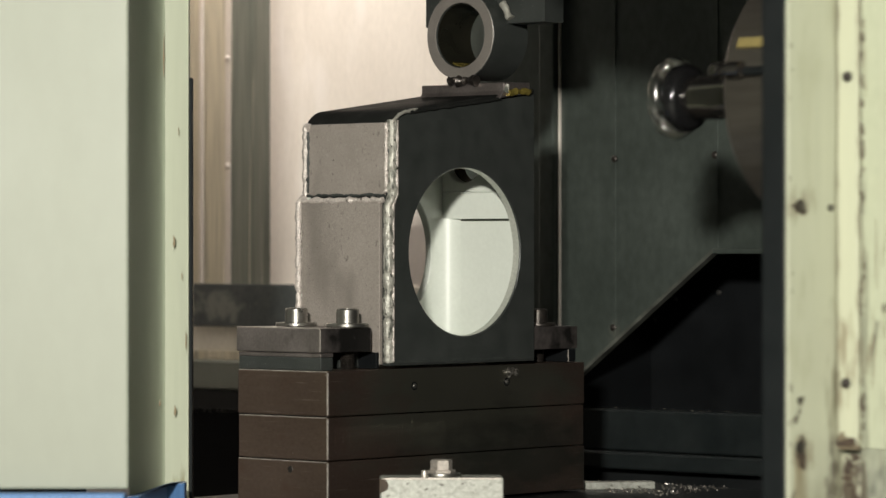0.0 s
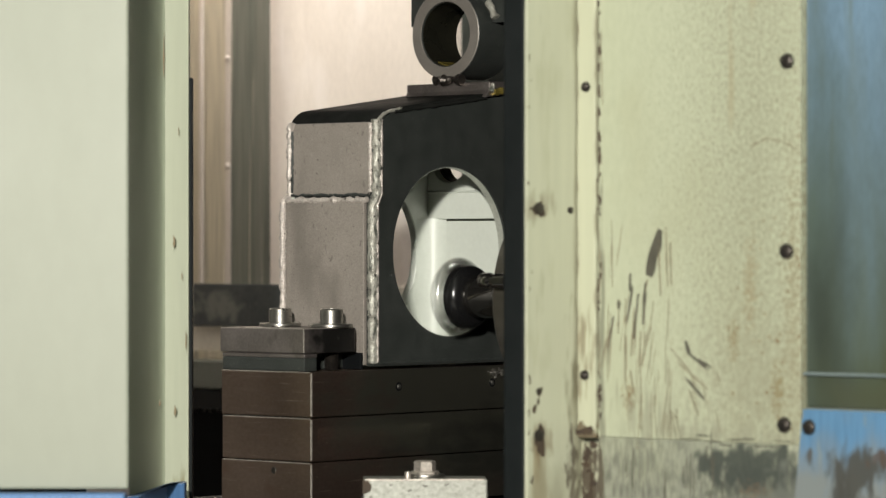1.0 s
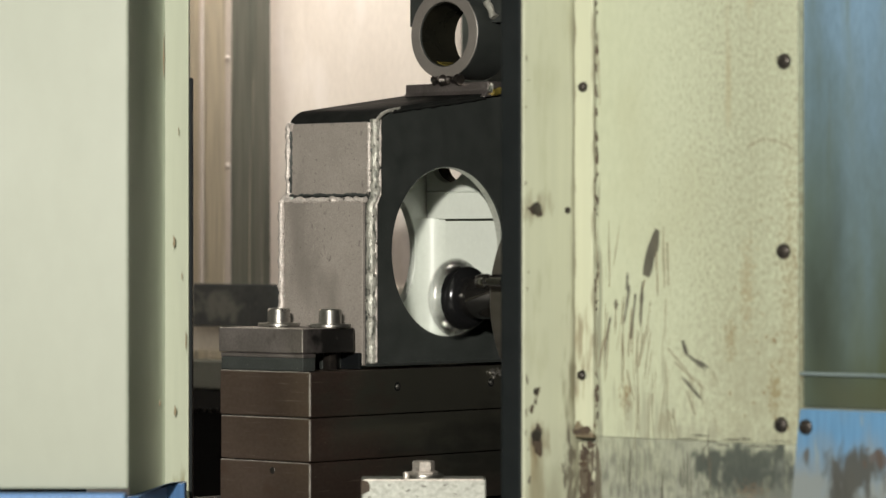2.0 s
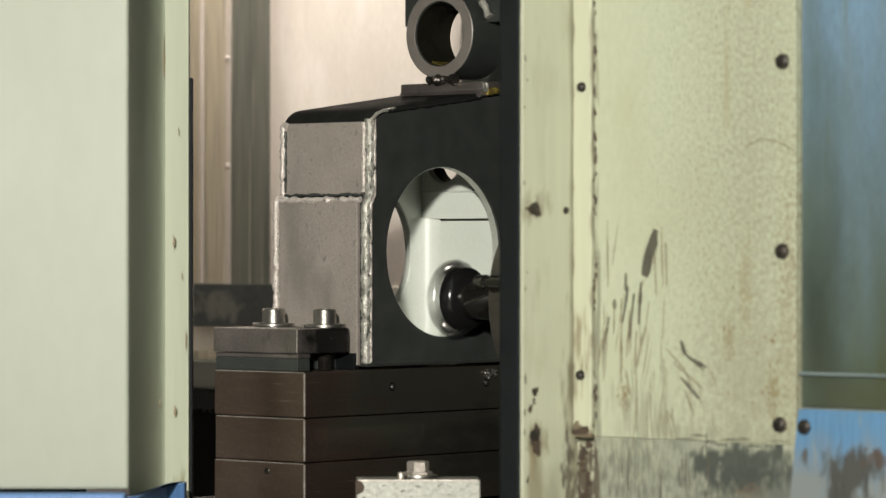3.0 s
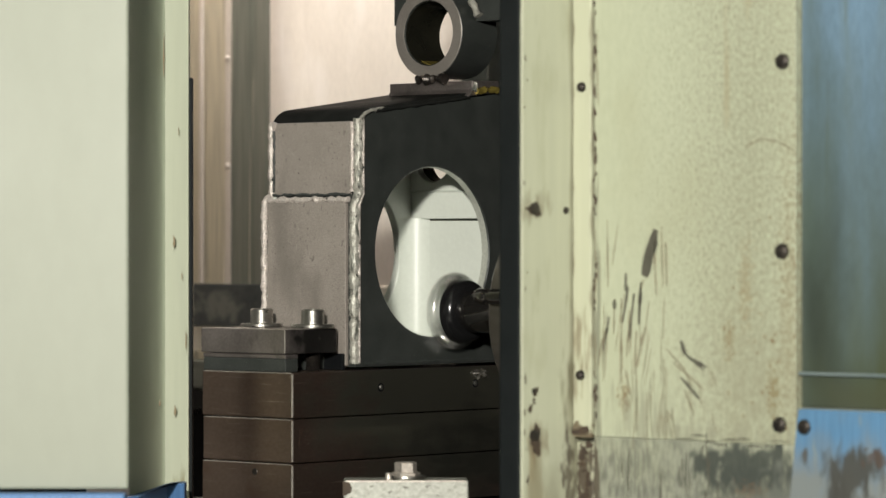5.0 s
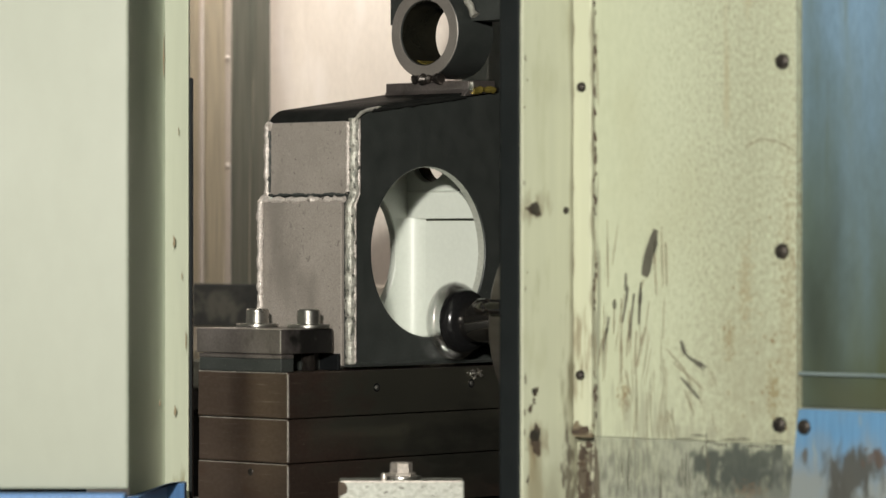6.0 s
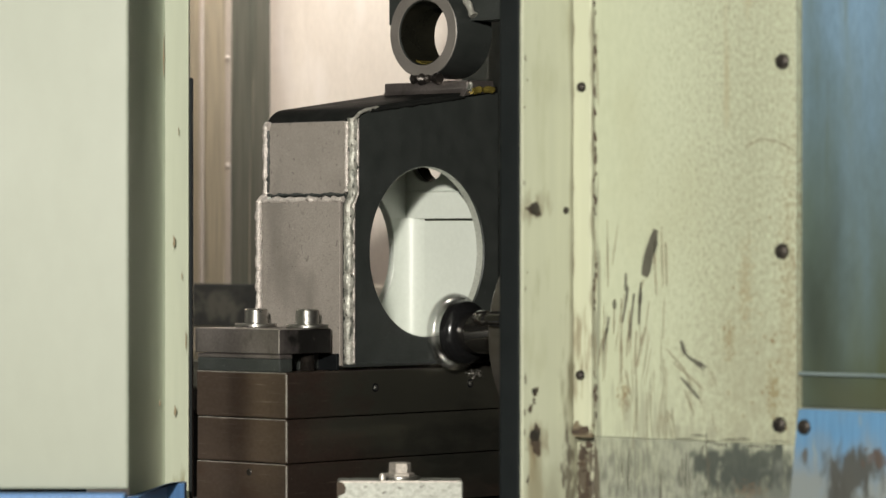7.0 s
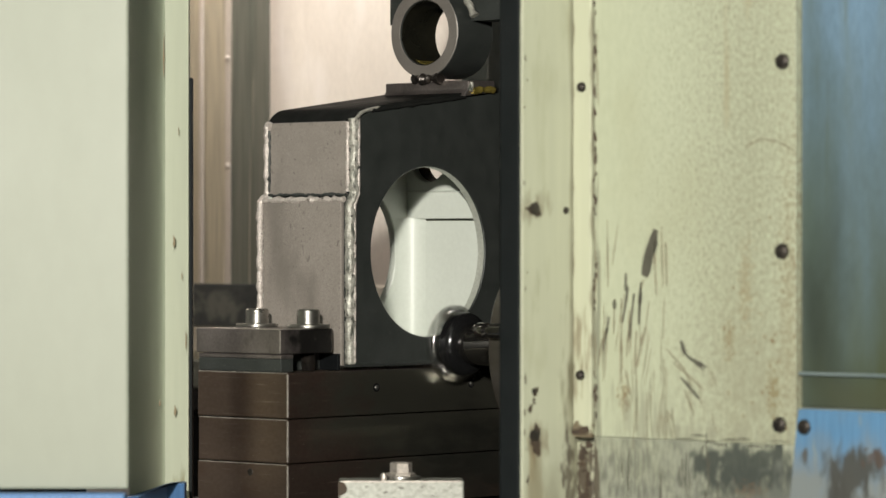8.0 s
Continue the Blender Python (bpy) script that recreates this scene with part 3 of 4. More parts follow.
# ---- fixed front panel ----
def front_panel():
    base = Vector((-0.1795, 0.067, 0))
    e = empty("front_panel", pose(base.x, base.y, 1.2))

    def folded(points, t):
        """A sheet along plan points, with its thickness behind it."""
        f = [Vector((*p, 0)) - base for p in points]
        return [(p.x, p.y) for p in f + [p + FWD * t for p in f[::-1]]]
    # the fold rolls over softly into the edge strip
    a, c, d = Vector((-0.235, 0.0492)), Vector((-0.1537, 0.1133)), Vector((-0.1440, 0.1110))
    roll = [tuple(a * (1 - f) ** 2 + c * (2 * f * (1 - f)) + d * f * f) for f in (0, 0.25, 0.45, 0.6, 0.72, 0.82, 0.91, 1)]
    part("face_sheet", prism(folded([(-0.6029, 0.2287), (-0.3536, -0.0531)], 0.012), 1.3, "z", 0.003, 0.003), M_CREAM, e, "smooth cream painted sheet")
    part("return_sheet", prism(folded([(-0.3504, -0.0506), (-0.3248, -0.0252)] + roll, 0.008), 1.33, "z", -0.03, 0.0005), M_CREAM_FOLD_LIT, e, "shaded cream return fold, its paint lightened")
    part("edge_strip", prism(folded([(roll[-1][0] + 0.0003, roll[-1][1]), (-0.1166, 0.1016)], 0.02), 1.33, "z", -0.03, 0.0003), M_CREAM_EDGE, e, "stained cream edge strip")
    part("lower_sheet", prism(folded([(-0.6215, 0.2045), (-0.3735, -0.0683)], 0.03), 1.2004, "z", -1.2, 0.003), M_BLUE, e, "blue painted lower sheet")
    part("lower_corner", prism(folded([(-0.3724, -0.068), (-0.3467, -0.0609), (-0.202, 0.0472), (-0.1755, 0.0474)], 0.03), 1.1965, "z", -1.2, 0.002), M_BLUE, e, "blue painted lower corner sheet")
    part("rubber_edge", prism(folded([(-0.1093, 0.1085), (-0.107, 0.1059)], 0.02), 1.64, "z", -1.2, 0.0008), M_RUBBER, e, "dark rubber edging")
    for k, (x, y, z, w, h) in enumerate(((-0.1413, 0.0993, 1.4587, 0.003, 0.008), (-0.1405, 0.0984, 1.2717, 0.0028, 0.007), (-0.1641, 0.098, 1.281, 0.002, 0.005), (-0.1501, 0.1063, 1.66, 0.0018, 0.034),
                                         (-0.132, 0.0964, 1.42, 0.0012, 0.006), (-0.1366, 0.097, 1.58, 0.0013, 0.006), (-0.127, 0.0953, 1.35, 0.0016, 0.012))):
        ring = [(0.6 * w * math.cos(j * 0.628) * (0.7 + 0.3 * math.sin(j * 2.3 + k)), h * math.sin(j * 0.628) * (0.8 + 0.2 * math.cos(j * 1.7 + k))) for j in range(10)]
        bm = prism(ring, 0.0004, "y", -0.0002)
        bm.transform(pose(x - base.x, y - base.y, z - 1.2, 0, 0, YAW))
        part("rust_mark", bm, M_STAIN, e, "brown rust mark")
    return tagged(e, "cream painted folded sheet panel above blue trim", "panel")


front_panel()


# ---- sliding door ----
def sliding_door():
    e = empty("sliding_door", pose(-0.126, -0.3853, 1.2))
    # parts in the door's own space: y runs back from its leading edge
    part("door_frame", box(0.012, 0.04, -1.15, -0.02, -0.9, 1.15, 0.003), M_CREAM, e)
    # a flange stands out square from the leading edge and carries the seal at its lip
    part("leading_flange", prism([(-0.0795, -0.012), (-0.074, -0.012), (-0.074, -0.016), (0.0115, -0.016), (0.0115, 1.15), (-0.0795, 1.15)], 0.004, "y", -0.0728, 0.0008), M_CREAM_STRIP, e, "stained cream flange along the leading edge")
    part("seal", box(-0.0785, -0.045, -0.0686, -0.0395, -0.9, 1.15, 0.004), M_RUBBER, e, "black rubber door seal")
    part("batten", box(-0.004, 0.0115, -0.0972, -0.0735, 0.062, 1.15, 0.0015), M_BATTEN, e, "narrow cream screwed batten")
    part("batten_foot", box(0.001, 0.0115, -0.0965, -0.0745, -0.3, 0.058, 0.002), M_FOOT, e, "chipped lower end of the batten")
    part("door_sheet", box(0.0, 0.0115, -0.344, -0.0985, 0.064, 1.15, 0.0006), M_CREAM_WORN, e, "scratched and rust-specked cream sheet")
    part("kick_sheet", box(0.0, 0.0115, -0.344, -0.0985, -0.9, 0.0637, 0.0002), M_KICK, e, "scuffed grey and cream lower sheet")
    part("window_sheet", box(0.008, 0.0118, -1.12, -0.345, 0.10, 1.15, 0.001), M_BLUE_STREAK, e, "streaked blue panel, more olive towards the bottom")
    part("window_bead", box(0.002, 0.0078, -1.12, -0.345, 0.1305, 0.1335, 0.001), M_BLUE_PALE, e, "thin pale blue bead")
    bm = prism([(-0.347, 0.0985), (-1.12, 0.0985), (-1.12, -0.9), (-0.325, -0.9), (-0.325, -0.1)], 0.010, "x", -0.001, 0.001)
    part("blue_plate", bm, M_BLUE_WORN, e, "chipped blue painted lower plate")
    for y, z, r in ((-0.3288, 0.4284, 0.0078), (-0.3282, 0.2478, 0.0078), (-0.3255, 0.0827, 0.0078), (-0.3545, 0.0815, 0.0078), (-0.0856, 0.4112, 0.0052), (-0.0841, 0.1243, 0.0052)):
        x = -0.0042 if r < 0.006 else -0.0005
        bm = lathe([(0.0012, -0.0045), (r * 0.5, -0.0042), (r * 0.86, -0.0026), (r, 0.0), (r, 0.0015)], "x", 20)
        part("screw", shift(bm, x, y, z), M_BOLT_DARK, e, "dark domed screw", smooth=True)
    for x, z, r in ((-0.0618, 0.2898, 0.0062), (-0.0131, 0.2885, 0.0036), (-0.0617, 0.0662, 0.0062), (-0.0622, 0.110, 0.003)):
        bm = lathe([(0.001, -0.0008), (r * 0.7, -0.0008), (r, 0.0), (r, 0.001)], "y", 14)
        bm.transform(Matrix.Diagonal((1.3, 1, 1, 1)))
        part("rust_plug", shift(bm, x, -0.0731, z), M_BOLT_DARK, e, "rusty filled screw hole", smooth=True)
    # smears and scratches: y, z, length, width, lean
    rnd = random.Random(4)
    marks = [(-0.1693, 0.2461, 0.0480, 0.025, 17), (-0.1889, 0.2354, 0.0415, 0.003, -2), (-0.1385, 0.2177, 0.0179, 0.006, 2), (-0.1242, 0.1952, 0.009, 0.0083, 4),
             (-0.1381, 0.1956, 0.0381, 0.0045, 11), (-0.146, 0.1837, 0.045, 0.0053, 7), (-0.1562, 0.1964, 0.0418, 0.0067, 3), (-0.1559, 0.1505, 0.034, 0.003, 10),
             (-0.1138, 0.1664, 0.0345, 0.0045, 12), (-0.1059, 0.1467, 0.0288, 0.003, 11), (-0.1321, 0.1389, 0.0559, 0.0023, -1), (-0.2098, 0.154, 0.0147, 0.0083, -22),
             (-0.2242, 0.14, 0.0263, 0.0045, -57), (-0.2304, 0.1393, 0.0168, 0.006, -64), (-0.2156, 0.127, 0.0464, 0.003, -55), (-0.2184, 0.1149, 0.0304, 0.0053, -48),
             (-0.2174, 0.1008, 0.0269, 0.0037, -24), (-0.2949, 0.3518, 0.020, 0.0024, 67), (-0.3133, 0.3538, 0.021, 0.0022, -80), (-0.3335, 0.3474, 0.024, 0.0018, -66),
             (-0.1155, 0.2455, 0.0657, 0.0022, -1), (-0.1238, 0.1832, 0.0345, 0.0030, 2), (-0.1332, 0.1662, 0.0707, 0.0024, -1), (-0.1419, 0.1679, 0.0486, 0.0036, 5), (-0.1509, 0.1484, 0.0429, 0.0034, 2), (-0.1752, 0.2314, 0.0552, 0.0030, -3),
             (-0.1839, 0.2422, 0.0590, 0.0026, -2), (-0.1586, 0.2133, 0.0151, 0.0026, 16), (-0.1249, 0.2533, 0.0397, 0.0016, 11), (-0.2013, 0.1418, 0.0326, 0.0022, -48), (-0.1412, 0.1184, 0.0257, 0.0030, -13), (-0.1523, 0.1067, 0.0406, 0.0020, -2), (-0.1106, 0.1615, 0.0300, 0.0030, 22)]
    for _ in range(30):
        marks.append((rnd.uniform(-0.19, -0.105), rnd.uniform(0.07, 0.19), rnd.uniform(0.015, 0.06), rnd.uniform(0.0006, 0.0018), rnd.uniform(-4, 12)))
    for _ in range(8):
        marks.append((rnd.uniform(-0.25, -0.19), rnd.uniform(0.075, 0.13), rnd.uniform(0.012, 0.03), rnd.uniform(0.0006, 0.0018), rnd.uniform(-40, -5)))
    for _ in range(9):
        marks.append((-0.0995 - rnd.random() * 0.004, rnd.uniform(0.1, 0.5), rnd.uniform(0.012, 0.06), rnd.uniform(0.0008, 0.0018), rnd.uniform(-2, 3)))
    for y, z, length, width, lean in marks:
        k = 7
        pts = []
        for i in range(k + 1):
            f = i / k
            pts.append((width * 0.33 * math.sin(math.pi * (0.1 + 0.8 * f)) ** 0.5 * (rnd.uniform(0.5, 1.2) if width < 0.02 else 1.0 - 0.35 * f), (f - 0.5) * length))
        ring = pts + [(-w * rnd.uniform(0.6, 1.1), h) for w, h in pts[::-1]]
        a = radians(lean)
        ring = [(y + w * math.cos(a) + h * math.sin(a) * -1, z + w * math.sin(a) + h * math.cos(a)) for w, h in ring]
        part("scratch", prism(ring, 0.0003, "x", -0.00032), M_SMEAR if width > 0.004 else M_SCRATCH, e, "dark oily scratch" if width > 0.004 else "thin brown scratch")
    # rust along the batten and at the foot of the strip; bare patches
    lift = [0.0]

    def blot(name, y, z, ry, rz, face, material, label, points=14, rough=0.35, axis="x"):
        points = max(points, 9) + 8
        p, q, w = rnd.uniform(0, 6), rnd.uniform(0, 6), rnd.uniform(0, 6)
        ring = []
        for j in range(points):
            a = j * 2 * math.pi / points
            f = 1 + rough * (0.55 * math.sin(2 * a + p) + 0.45 * math.sin(3 * a + q) + 0.3 * math.sin(7 * a + w) + rnd.uniform(-0.25, 0.25))
            ring.append((y + ry * f * math.cos(a), z + rz * f * math.sin(a)))
        lift[0] += 0.000004
        part(name, prism(ring, 0.0003, axis, face - 0.00032 - lift[0]), material, e, label)
    for _ in range(46):
        y = rnd.choice((-0.0722, -0.0995, -0.0995, -0.1005)) + rnd.uniform(-0.0012, 0.0012)
        r = rnd.uniform(0.0006, 0.0019)
        blot("rust_spot", y, rnd.uniform(0.066, 0.55), r, r * rnd.uniform(1.2, 3.5), 0.0, M_RUST, "small rust spot", 8)
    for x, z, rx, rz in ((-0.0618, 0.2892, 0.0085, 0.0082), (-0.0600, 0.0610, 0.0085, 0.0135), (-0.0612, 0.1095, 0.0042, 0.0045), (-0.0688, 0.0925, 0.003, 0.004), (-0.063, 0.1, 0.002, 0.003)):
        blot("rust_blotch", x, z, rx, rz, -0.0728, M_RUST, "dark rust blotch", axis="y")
    for _ in range(14):
        r = rnd.uniform(0.0005, 0.0011)
        blot("rust_spot", -0.0785 + abs(rnd.gauss(0, 0.003)), rnd.uniform(0.0, 0.52), r, r * rnd.uniform(1.5, 4), -0.0728, M_RUST, "small rust spot", 8, axis="y")
    blot("rust_blotch", -0.085, 0.0685, 0.011, 0.0042, -0.004, M_RUST, "rusty broken end of the batten")
    for i in range(16):
        z = 0.055 - i * 0.0065
        blot("rust_spot", -0.078 - rnd.random() * 0.012 - 0.0006 * (8 - i), z, rnd.uniform(0.0015, 0.005), rnd.uniform(0.002, 0.006), 0.001, M_RUST, "rust on the batten foot", 9)
    for i in range(34):
        r = rnd.uniform(0.0005, 0.0014)
        blot("rust_speck", -0.343 + abs(rnd.gauss(0, 0.035)), rnd.uniform(0.075, 0.30), r, r * rnd.uniform(1, 2), 0.0, M_STAIN, "brown rust speck", 7)
    for y, z, ry, rz in ((-0.1367, 0.1027, 0.005, 0.010), (-0.2652, 0.1635, 0.004, 0.012), (-0.3022, 0.1965, 0.005, 0.011), (-0.318, 0.10, 0.004, 0.012)):
        for _ in range(4):
            r = rnd.uniform(0.0005, 0.0012)
            blot("rust_speck", y + rnd.gauss(0, ry * 0.8), z + rnd.gauss(0, rz * 0.8), r, r * rnd.uniform(1, 2.5), 0.0, M_STAIN, "brown rust speck", 7)
    for i in range(12):
        blot("scuff", rnd.uniform(-0.26, -0.11), rnd.uniform(-0.005, 0.055), rnd.uniform(0.0005, 0.0013), rnd.uniform(0.006, 0.02), 0.0008, M_SMEAR, "grey upright scuff", 12, 0.4)
    for i in range(9):
        y = -0.215 - i * 0.0135
        blot("crack", y, 0.0655 + 0.004 * math.sin(i * 1.7) - i * 0.0002, 0.0105, 0.0006, 0.0, M_SMEAR, "ragged crack in the paint", 12, 0.5)
    return tagged(e, "worn cream sliding machine door with rust marks", "door")


door = sliding_door()


# ---- workpiece ----
def workpiece():
    e = empty("workpiece", pose(0.109, 0, 1.3175))
    X, Z = 0.109, 1.3175

    def loc(bm):
        return shift(bm, -X, 0, -Z)
    T = 0.011
    HC, HR = (0.2336, 1.4467), 0.098
    outline = [(0.102, 1.3175), (0.357, 1.3175), (0.357, 1.6335), (0.160, 1.6085), (0.140, 1.6065), (0.124, 1.601), (0.1125, 1.592), (0.1095, 1.58), (0.1095, 1.512), (0.102, 1.502)]
    part("side_plate", loc(plate_with_hole(outline, HC, HR, 0.0, T)), M_BLACK_STEEL, e, "black scaled steel side plate with a round hole", smooth=True)
    bm = lathe([(0.0979, T - 0.0004), (0.0979, 0.0016), (0.0974, 0.0016), (0.0974, T - 0.0004)], "y", 96, True)
    part("bored_edge", loc(shift(bm, HC[0], 0, HC[1])), M_RIM, e, "bright bored edge of the hole", smooth=True)
    part("side_plate", loc(plate_with_hole(outline, HC, 0.0880, 0.131, 0.142)), M_WHITE, e, "rear side plate with a round hole")
    # end walls between the side plates
    part("end_wall", loc(box(0.0985, 0.1094, 0.0122, 0.1345, 1.3185, 1.5065, 0.001)), M_GREY_STEEL, e, "blasted grey steel lower end plate")
    part("end_wall", loc(box(0.107, 0.1096, 0.0122, 0.1325, 1.5105, 1.594, 0.0008)), M_GREY_STEEL, e, "blasted grey steel upper end plate")
    part("backing_bar", loc(box(0.1098, 0.118, 0.0112, 0.1308, 1.3186, 1.592, 0.0)), M_BLACK_STEEL, e, "black backing plate behind the seams")
    # bent top plate
    top, low = [], []
    for i in range(9):
        a = radians(180 - i * 82 / 8)
        top.append((0.1395 + 0.033 * math.cos(a), 1.5775 + 0.033 * math.sin(a)))
        low.append((0.1395 + 0.024 * math.cos(a), 1.5775 + 0.024 * math.sin(a)))
    top.append((0.360, 1.6405))
    low.append((0.360, 1.6315))
    part("top_plate", loc(prism(top[2:] + low[2:][::-1], 0.137, "y", 0.0025, 0.001)), M_GLOSS_BLACK, e, "glossy black bent top plate", smooth=True)
    # far end: a white inner wall with a step, a boss with a bore above it
    part("inner_wall", loc(box(0.3455, 0.3555, T, 0.131, 1.3185, 1.4835, 0.001)), M_WHITE, e, "white primed inner wall")
    bm = plate_with_hole([(0.0112, 1.4862), (0.1308, 1.4862), (0.1308, 1.63), (0.0112, 1.63)], (0.097, 1.5575), 0.0275, 0.3405, 0.3525, 48)
    bm.transform(Matrix(((0, 1, 0, 0), (1, 0, 0, 0), (0, 0, 1, 0), (0, 0, 0, 1))))
    part("inner_wall", loc(bm), M_WHITE, e, "white primed stepped upper wall with a bore")
    part("backing_bar", loc(box(0.3527, 0.3553, 0.0115, 0.1305, 1.4838, 1.495, 0.0)), M_GREEN_GREY, e, "grey backing bar behind the step")
    part("crease_plate", loc(prism([(0.3403, 1.517), (0.3385, 1.5185), (0.3403, 1.520)], 0.119, "y", 0.0115)), M_WHITE, e, "raised crease in the white wall")
    bm = lathe([(0.038, 0.3558), (0.038, 0.372), (0.0275, 0.372), (0.0275, 0.3558)], "x", 48, True)
    part("boss", loc(shift(bm, 0, 0.097, 1.5575)), M_BOSS, e, "oily brown bored boss", smooth=True)
    part("weld_bead", loc(bead([(0.300, -0.0035, 1.634), (0.304, -0.0045, 1.643)], 0.0036, 0.4, 61)), M_WELD, e, "bright weld spatter", smooth=True)
    part("floor_plate", loc(box(0.108, 0.345, T, 0.131, 1.3185, 1.3285, 0.001)), M_WHITE, e, "white primed floor plate")
    # fillet in the inner corner
    out = [(0.3453, 0.1308)] + [(0.3453 - 0.026 + 0.026 * math.cos(radians(i * 10)), 0.1308 - 0.026 + 0.026 * math.sin(radians(i * 10))) for i in range(10)]
    part("corner_fillet", loc(prism(out, 0.158, "z", 1.3287)), M_WHITE, e, "white primed corner weld", smooth=True)
    # the bored tube on its pad, and the crossing plate above
    tv, tz = 0.0637, 1.7040
    bm = lathe([(0.0518, 0.296), (0.0528, 0.297), (0.0528, 0.359), (0.0518, 0.360), (0.0388, 0.360), (0.0378, 0.3585), (0.0378, 0.2975), (0.0388, 0.296)], "x", 72, True)
    part("tube", loc(shift(bm, 0, tv, tz)), M_BLACK_STEEL, e, "black steel tube", smooth=True)
    bm = lathe([(0.0389, 0.2957), (0.0517, 0.2957), (0.0525, 0.2965), (0.0384, 0.2965)], "x", 72, True)
    part("tube_face", loc(shift(bm, 0, tv, tz)), M_TUBE, e, "machined grey tube end face", smooth=True)
    bm = lathe([(0.03765, 0.2985), (0.03765, 0.3575), (0.0371, 0.3575), (0.0371, 0.2985)], "x", 72, True)
    part("tube_bore", loc(shift(bm, 0, tv, tz)), M_BORE, e, "dark oily bore", smooth=True)
    # a yellow arc paints the brass glint at the bottom of the bore
    glint_arc = [(tv + 0.0370 * math.cos(radians(a)), tz + 0.0370 * math.sin(radians(a))) for a in range(238, 303, 4)]
    part("bore_glint", loc(prism(glint_arc + [(tv + 0.0362 * math.cos(radians(a)), tz + 0.0362 * math.sin(radians(a))) for a in range(300, 240, -4)], 0.05, "x", 0.305)), M_YELLOW_TONE, e, "yellow strip painted as a glint on oil in the bore", smooth=True)
    part("pad", loc(prism([(0.290, 1.627), (0.298, 1.6365), (0.298, 1.6462), (0.345, 1.6472), (0.345, 1.634)], 0.131, "y", -0.004, 0.0015)), M_CLAMP, e, "dark steel pad under the tube")
    a0 = math.asin((1.717 - tz) / 0.0532)
    arc = [(tv + 0.0532 * math.cos(a0 + (math.pi - 2 * a0) * i / 20), tz + 0.0532 * math.sin(a0 + (math.pi - 2 * a0) * i / 20)) for i in range(21)]
    part("cross_plate", loc(prism([(0.141, 1.83), (0.141, 1.717)] + arc + [(-0.046, 1.717), (-0.046, 1.83)], 0.034, "x", 0.322)), M_BLACK_STEEL, e, "thick dark steel cross plate")
    # weld beads
    k = 0
    for name_pts, r in (([(0.1045, 0.0035, 1.3205), (0.1045, 0.0035, 1.500), (0.111, 0.0035, 1.512), (0.111, 0.0035, 1.597)], 0.0060),
                        ([(0.099, 0.1395, 1.345), (0.099, 0.1395, 1.503), (0.108, 0.137, 1.512), (0.108, 0.1365, 1.592)], 0.0042),
                        ([(0.1005, 0.010, 1.5058), (0.1005, 0.135, 1.5058)], 0.0034),
                        ([(0.107, 0.009, 1.515), (0.107, 0.009, 1.593)], 0.0026),
                        ([(0.1075, 0.129, 1.590), (0.1085, 0.1365, 1.592)], 0.0046)):
        part("weld_bead", loc(bead(name_pts, r, (0.24, 0.34, 0.60, 0.55, 0.4)[k], 5 + k)), M_WELD_PALE if k else M_WELD, e, "bright lumpy weld bead", smooth=True)
        k += 1
    for name_pts, r in (([(0.1062, 0.012, 1.5112), (0.1062, 0.132, 1.5112)], 0.0018), ([(0.1065, 0.1318, 1.515), (0.1065, 0.1318, 1.586)], 0.0017), ([(0.108, 0.0058, 1.514), (0.108, 0.0058, 1.592)], 0.0016)):
        part("undercut", loc(bead(name_pts, r, 0.9, 40 + k)), M_BLACK_STEEL, e, "dark ragged undercut beside the weld", smooth=True)
        k += 1
    part("weld_bead", loc(bead([(0.1068, -0.0012, 1.322), (0.1068, -0.0012, 1.500), (0.1135, -0.0012, 1.512), (0.1135, -0.0012, 1.597)], 0.0017, 0.25, 71)), M_WELD_PALE, e, "thin bright weld edge", smooth=True)
    part("weld_bead", loc(bead([(0.1115, 0.0015, 1.596), (0.118, 0.0005, 1.6025), (0.128, 0.0, 1.6065), (0.15, 0.0, 1.6095)], 0.0020, 0.3, 51)), M_WELD, e, "bright lumpy weld bead", smooth=True)
    part("weld_bead", loc(bead([(0.294, 0.036, 1.6495), (0.296, 0.082, 1.6495)], 0.0056, 0.5, 21)), M_BOLT_DARK, e, "dark lumpy weld bead", smooth=True)
    part("weld_bead", loc(bead([(0.302, -0.004, 1.634), (0.345, -0.003, 1.637)], 0.004, 0.6, 23)), M_YELLOW_TONE, e, "oily yellow weld bead", smooth=True)
    part("weld_bead", loc(bead([(0.318, 0.004, 1.722), (0.318, 0.016, 1.742)], 0.0045, 0.4, 25)), M_WELD, e, "bright lumpy weld bead", smooth=True)
    part("weld_bead", loc(bead([(0.135, -0.001, 1.606), (0.20, -0.001, 1.6145), (0.295, -0.001, 1.6265)], 0.0022, 0.4, 27)), M_GLOSS_BLACK, e, "black lumpy weld seam", smooth=True)
    part("weld_bead", loc(bead([(0.112, 0.0015, 1.3205), (0.354, 0.0015, 1.3205)], 0.0026, 0.25, 31)), M_BLACK_STEEL, e, "black lumpy lower weld", smooth=True)
    return tagged(e, "welded steel bracket with a bored side plate", "workpiece")


piece = workpiece()


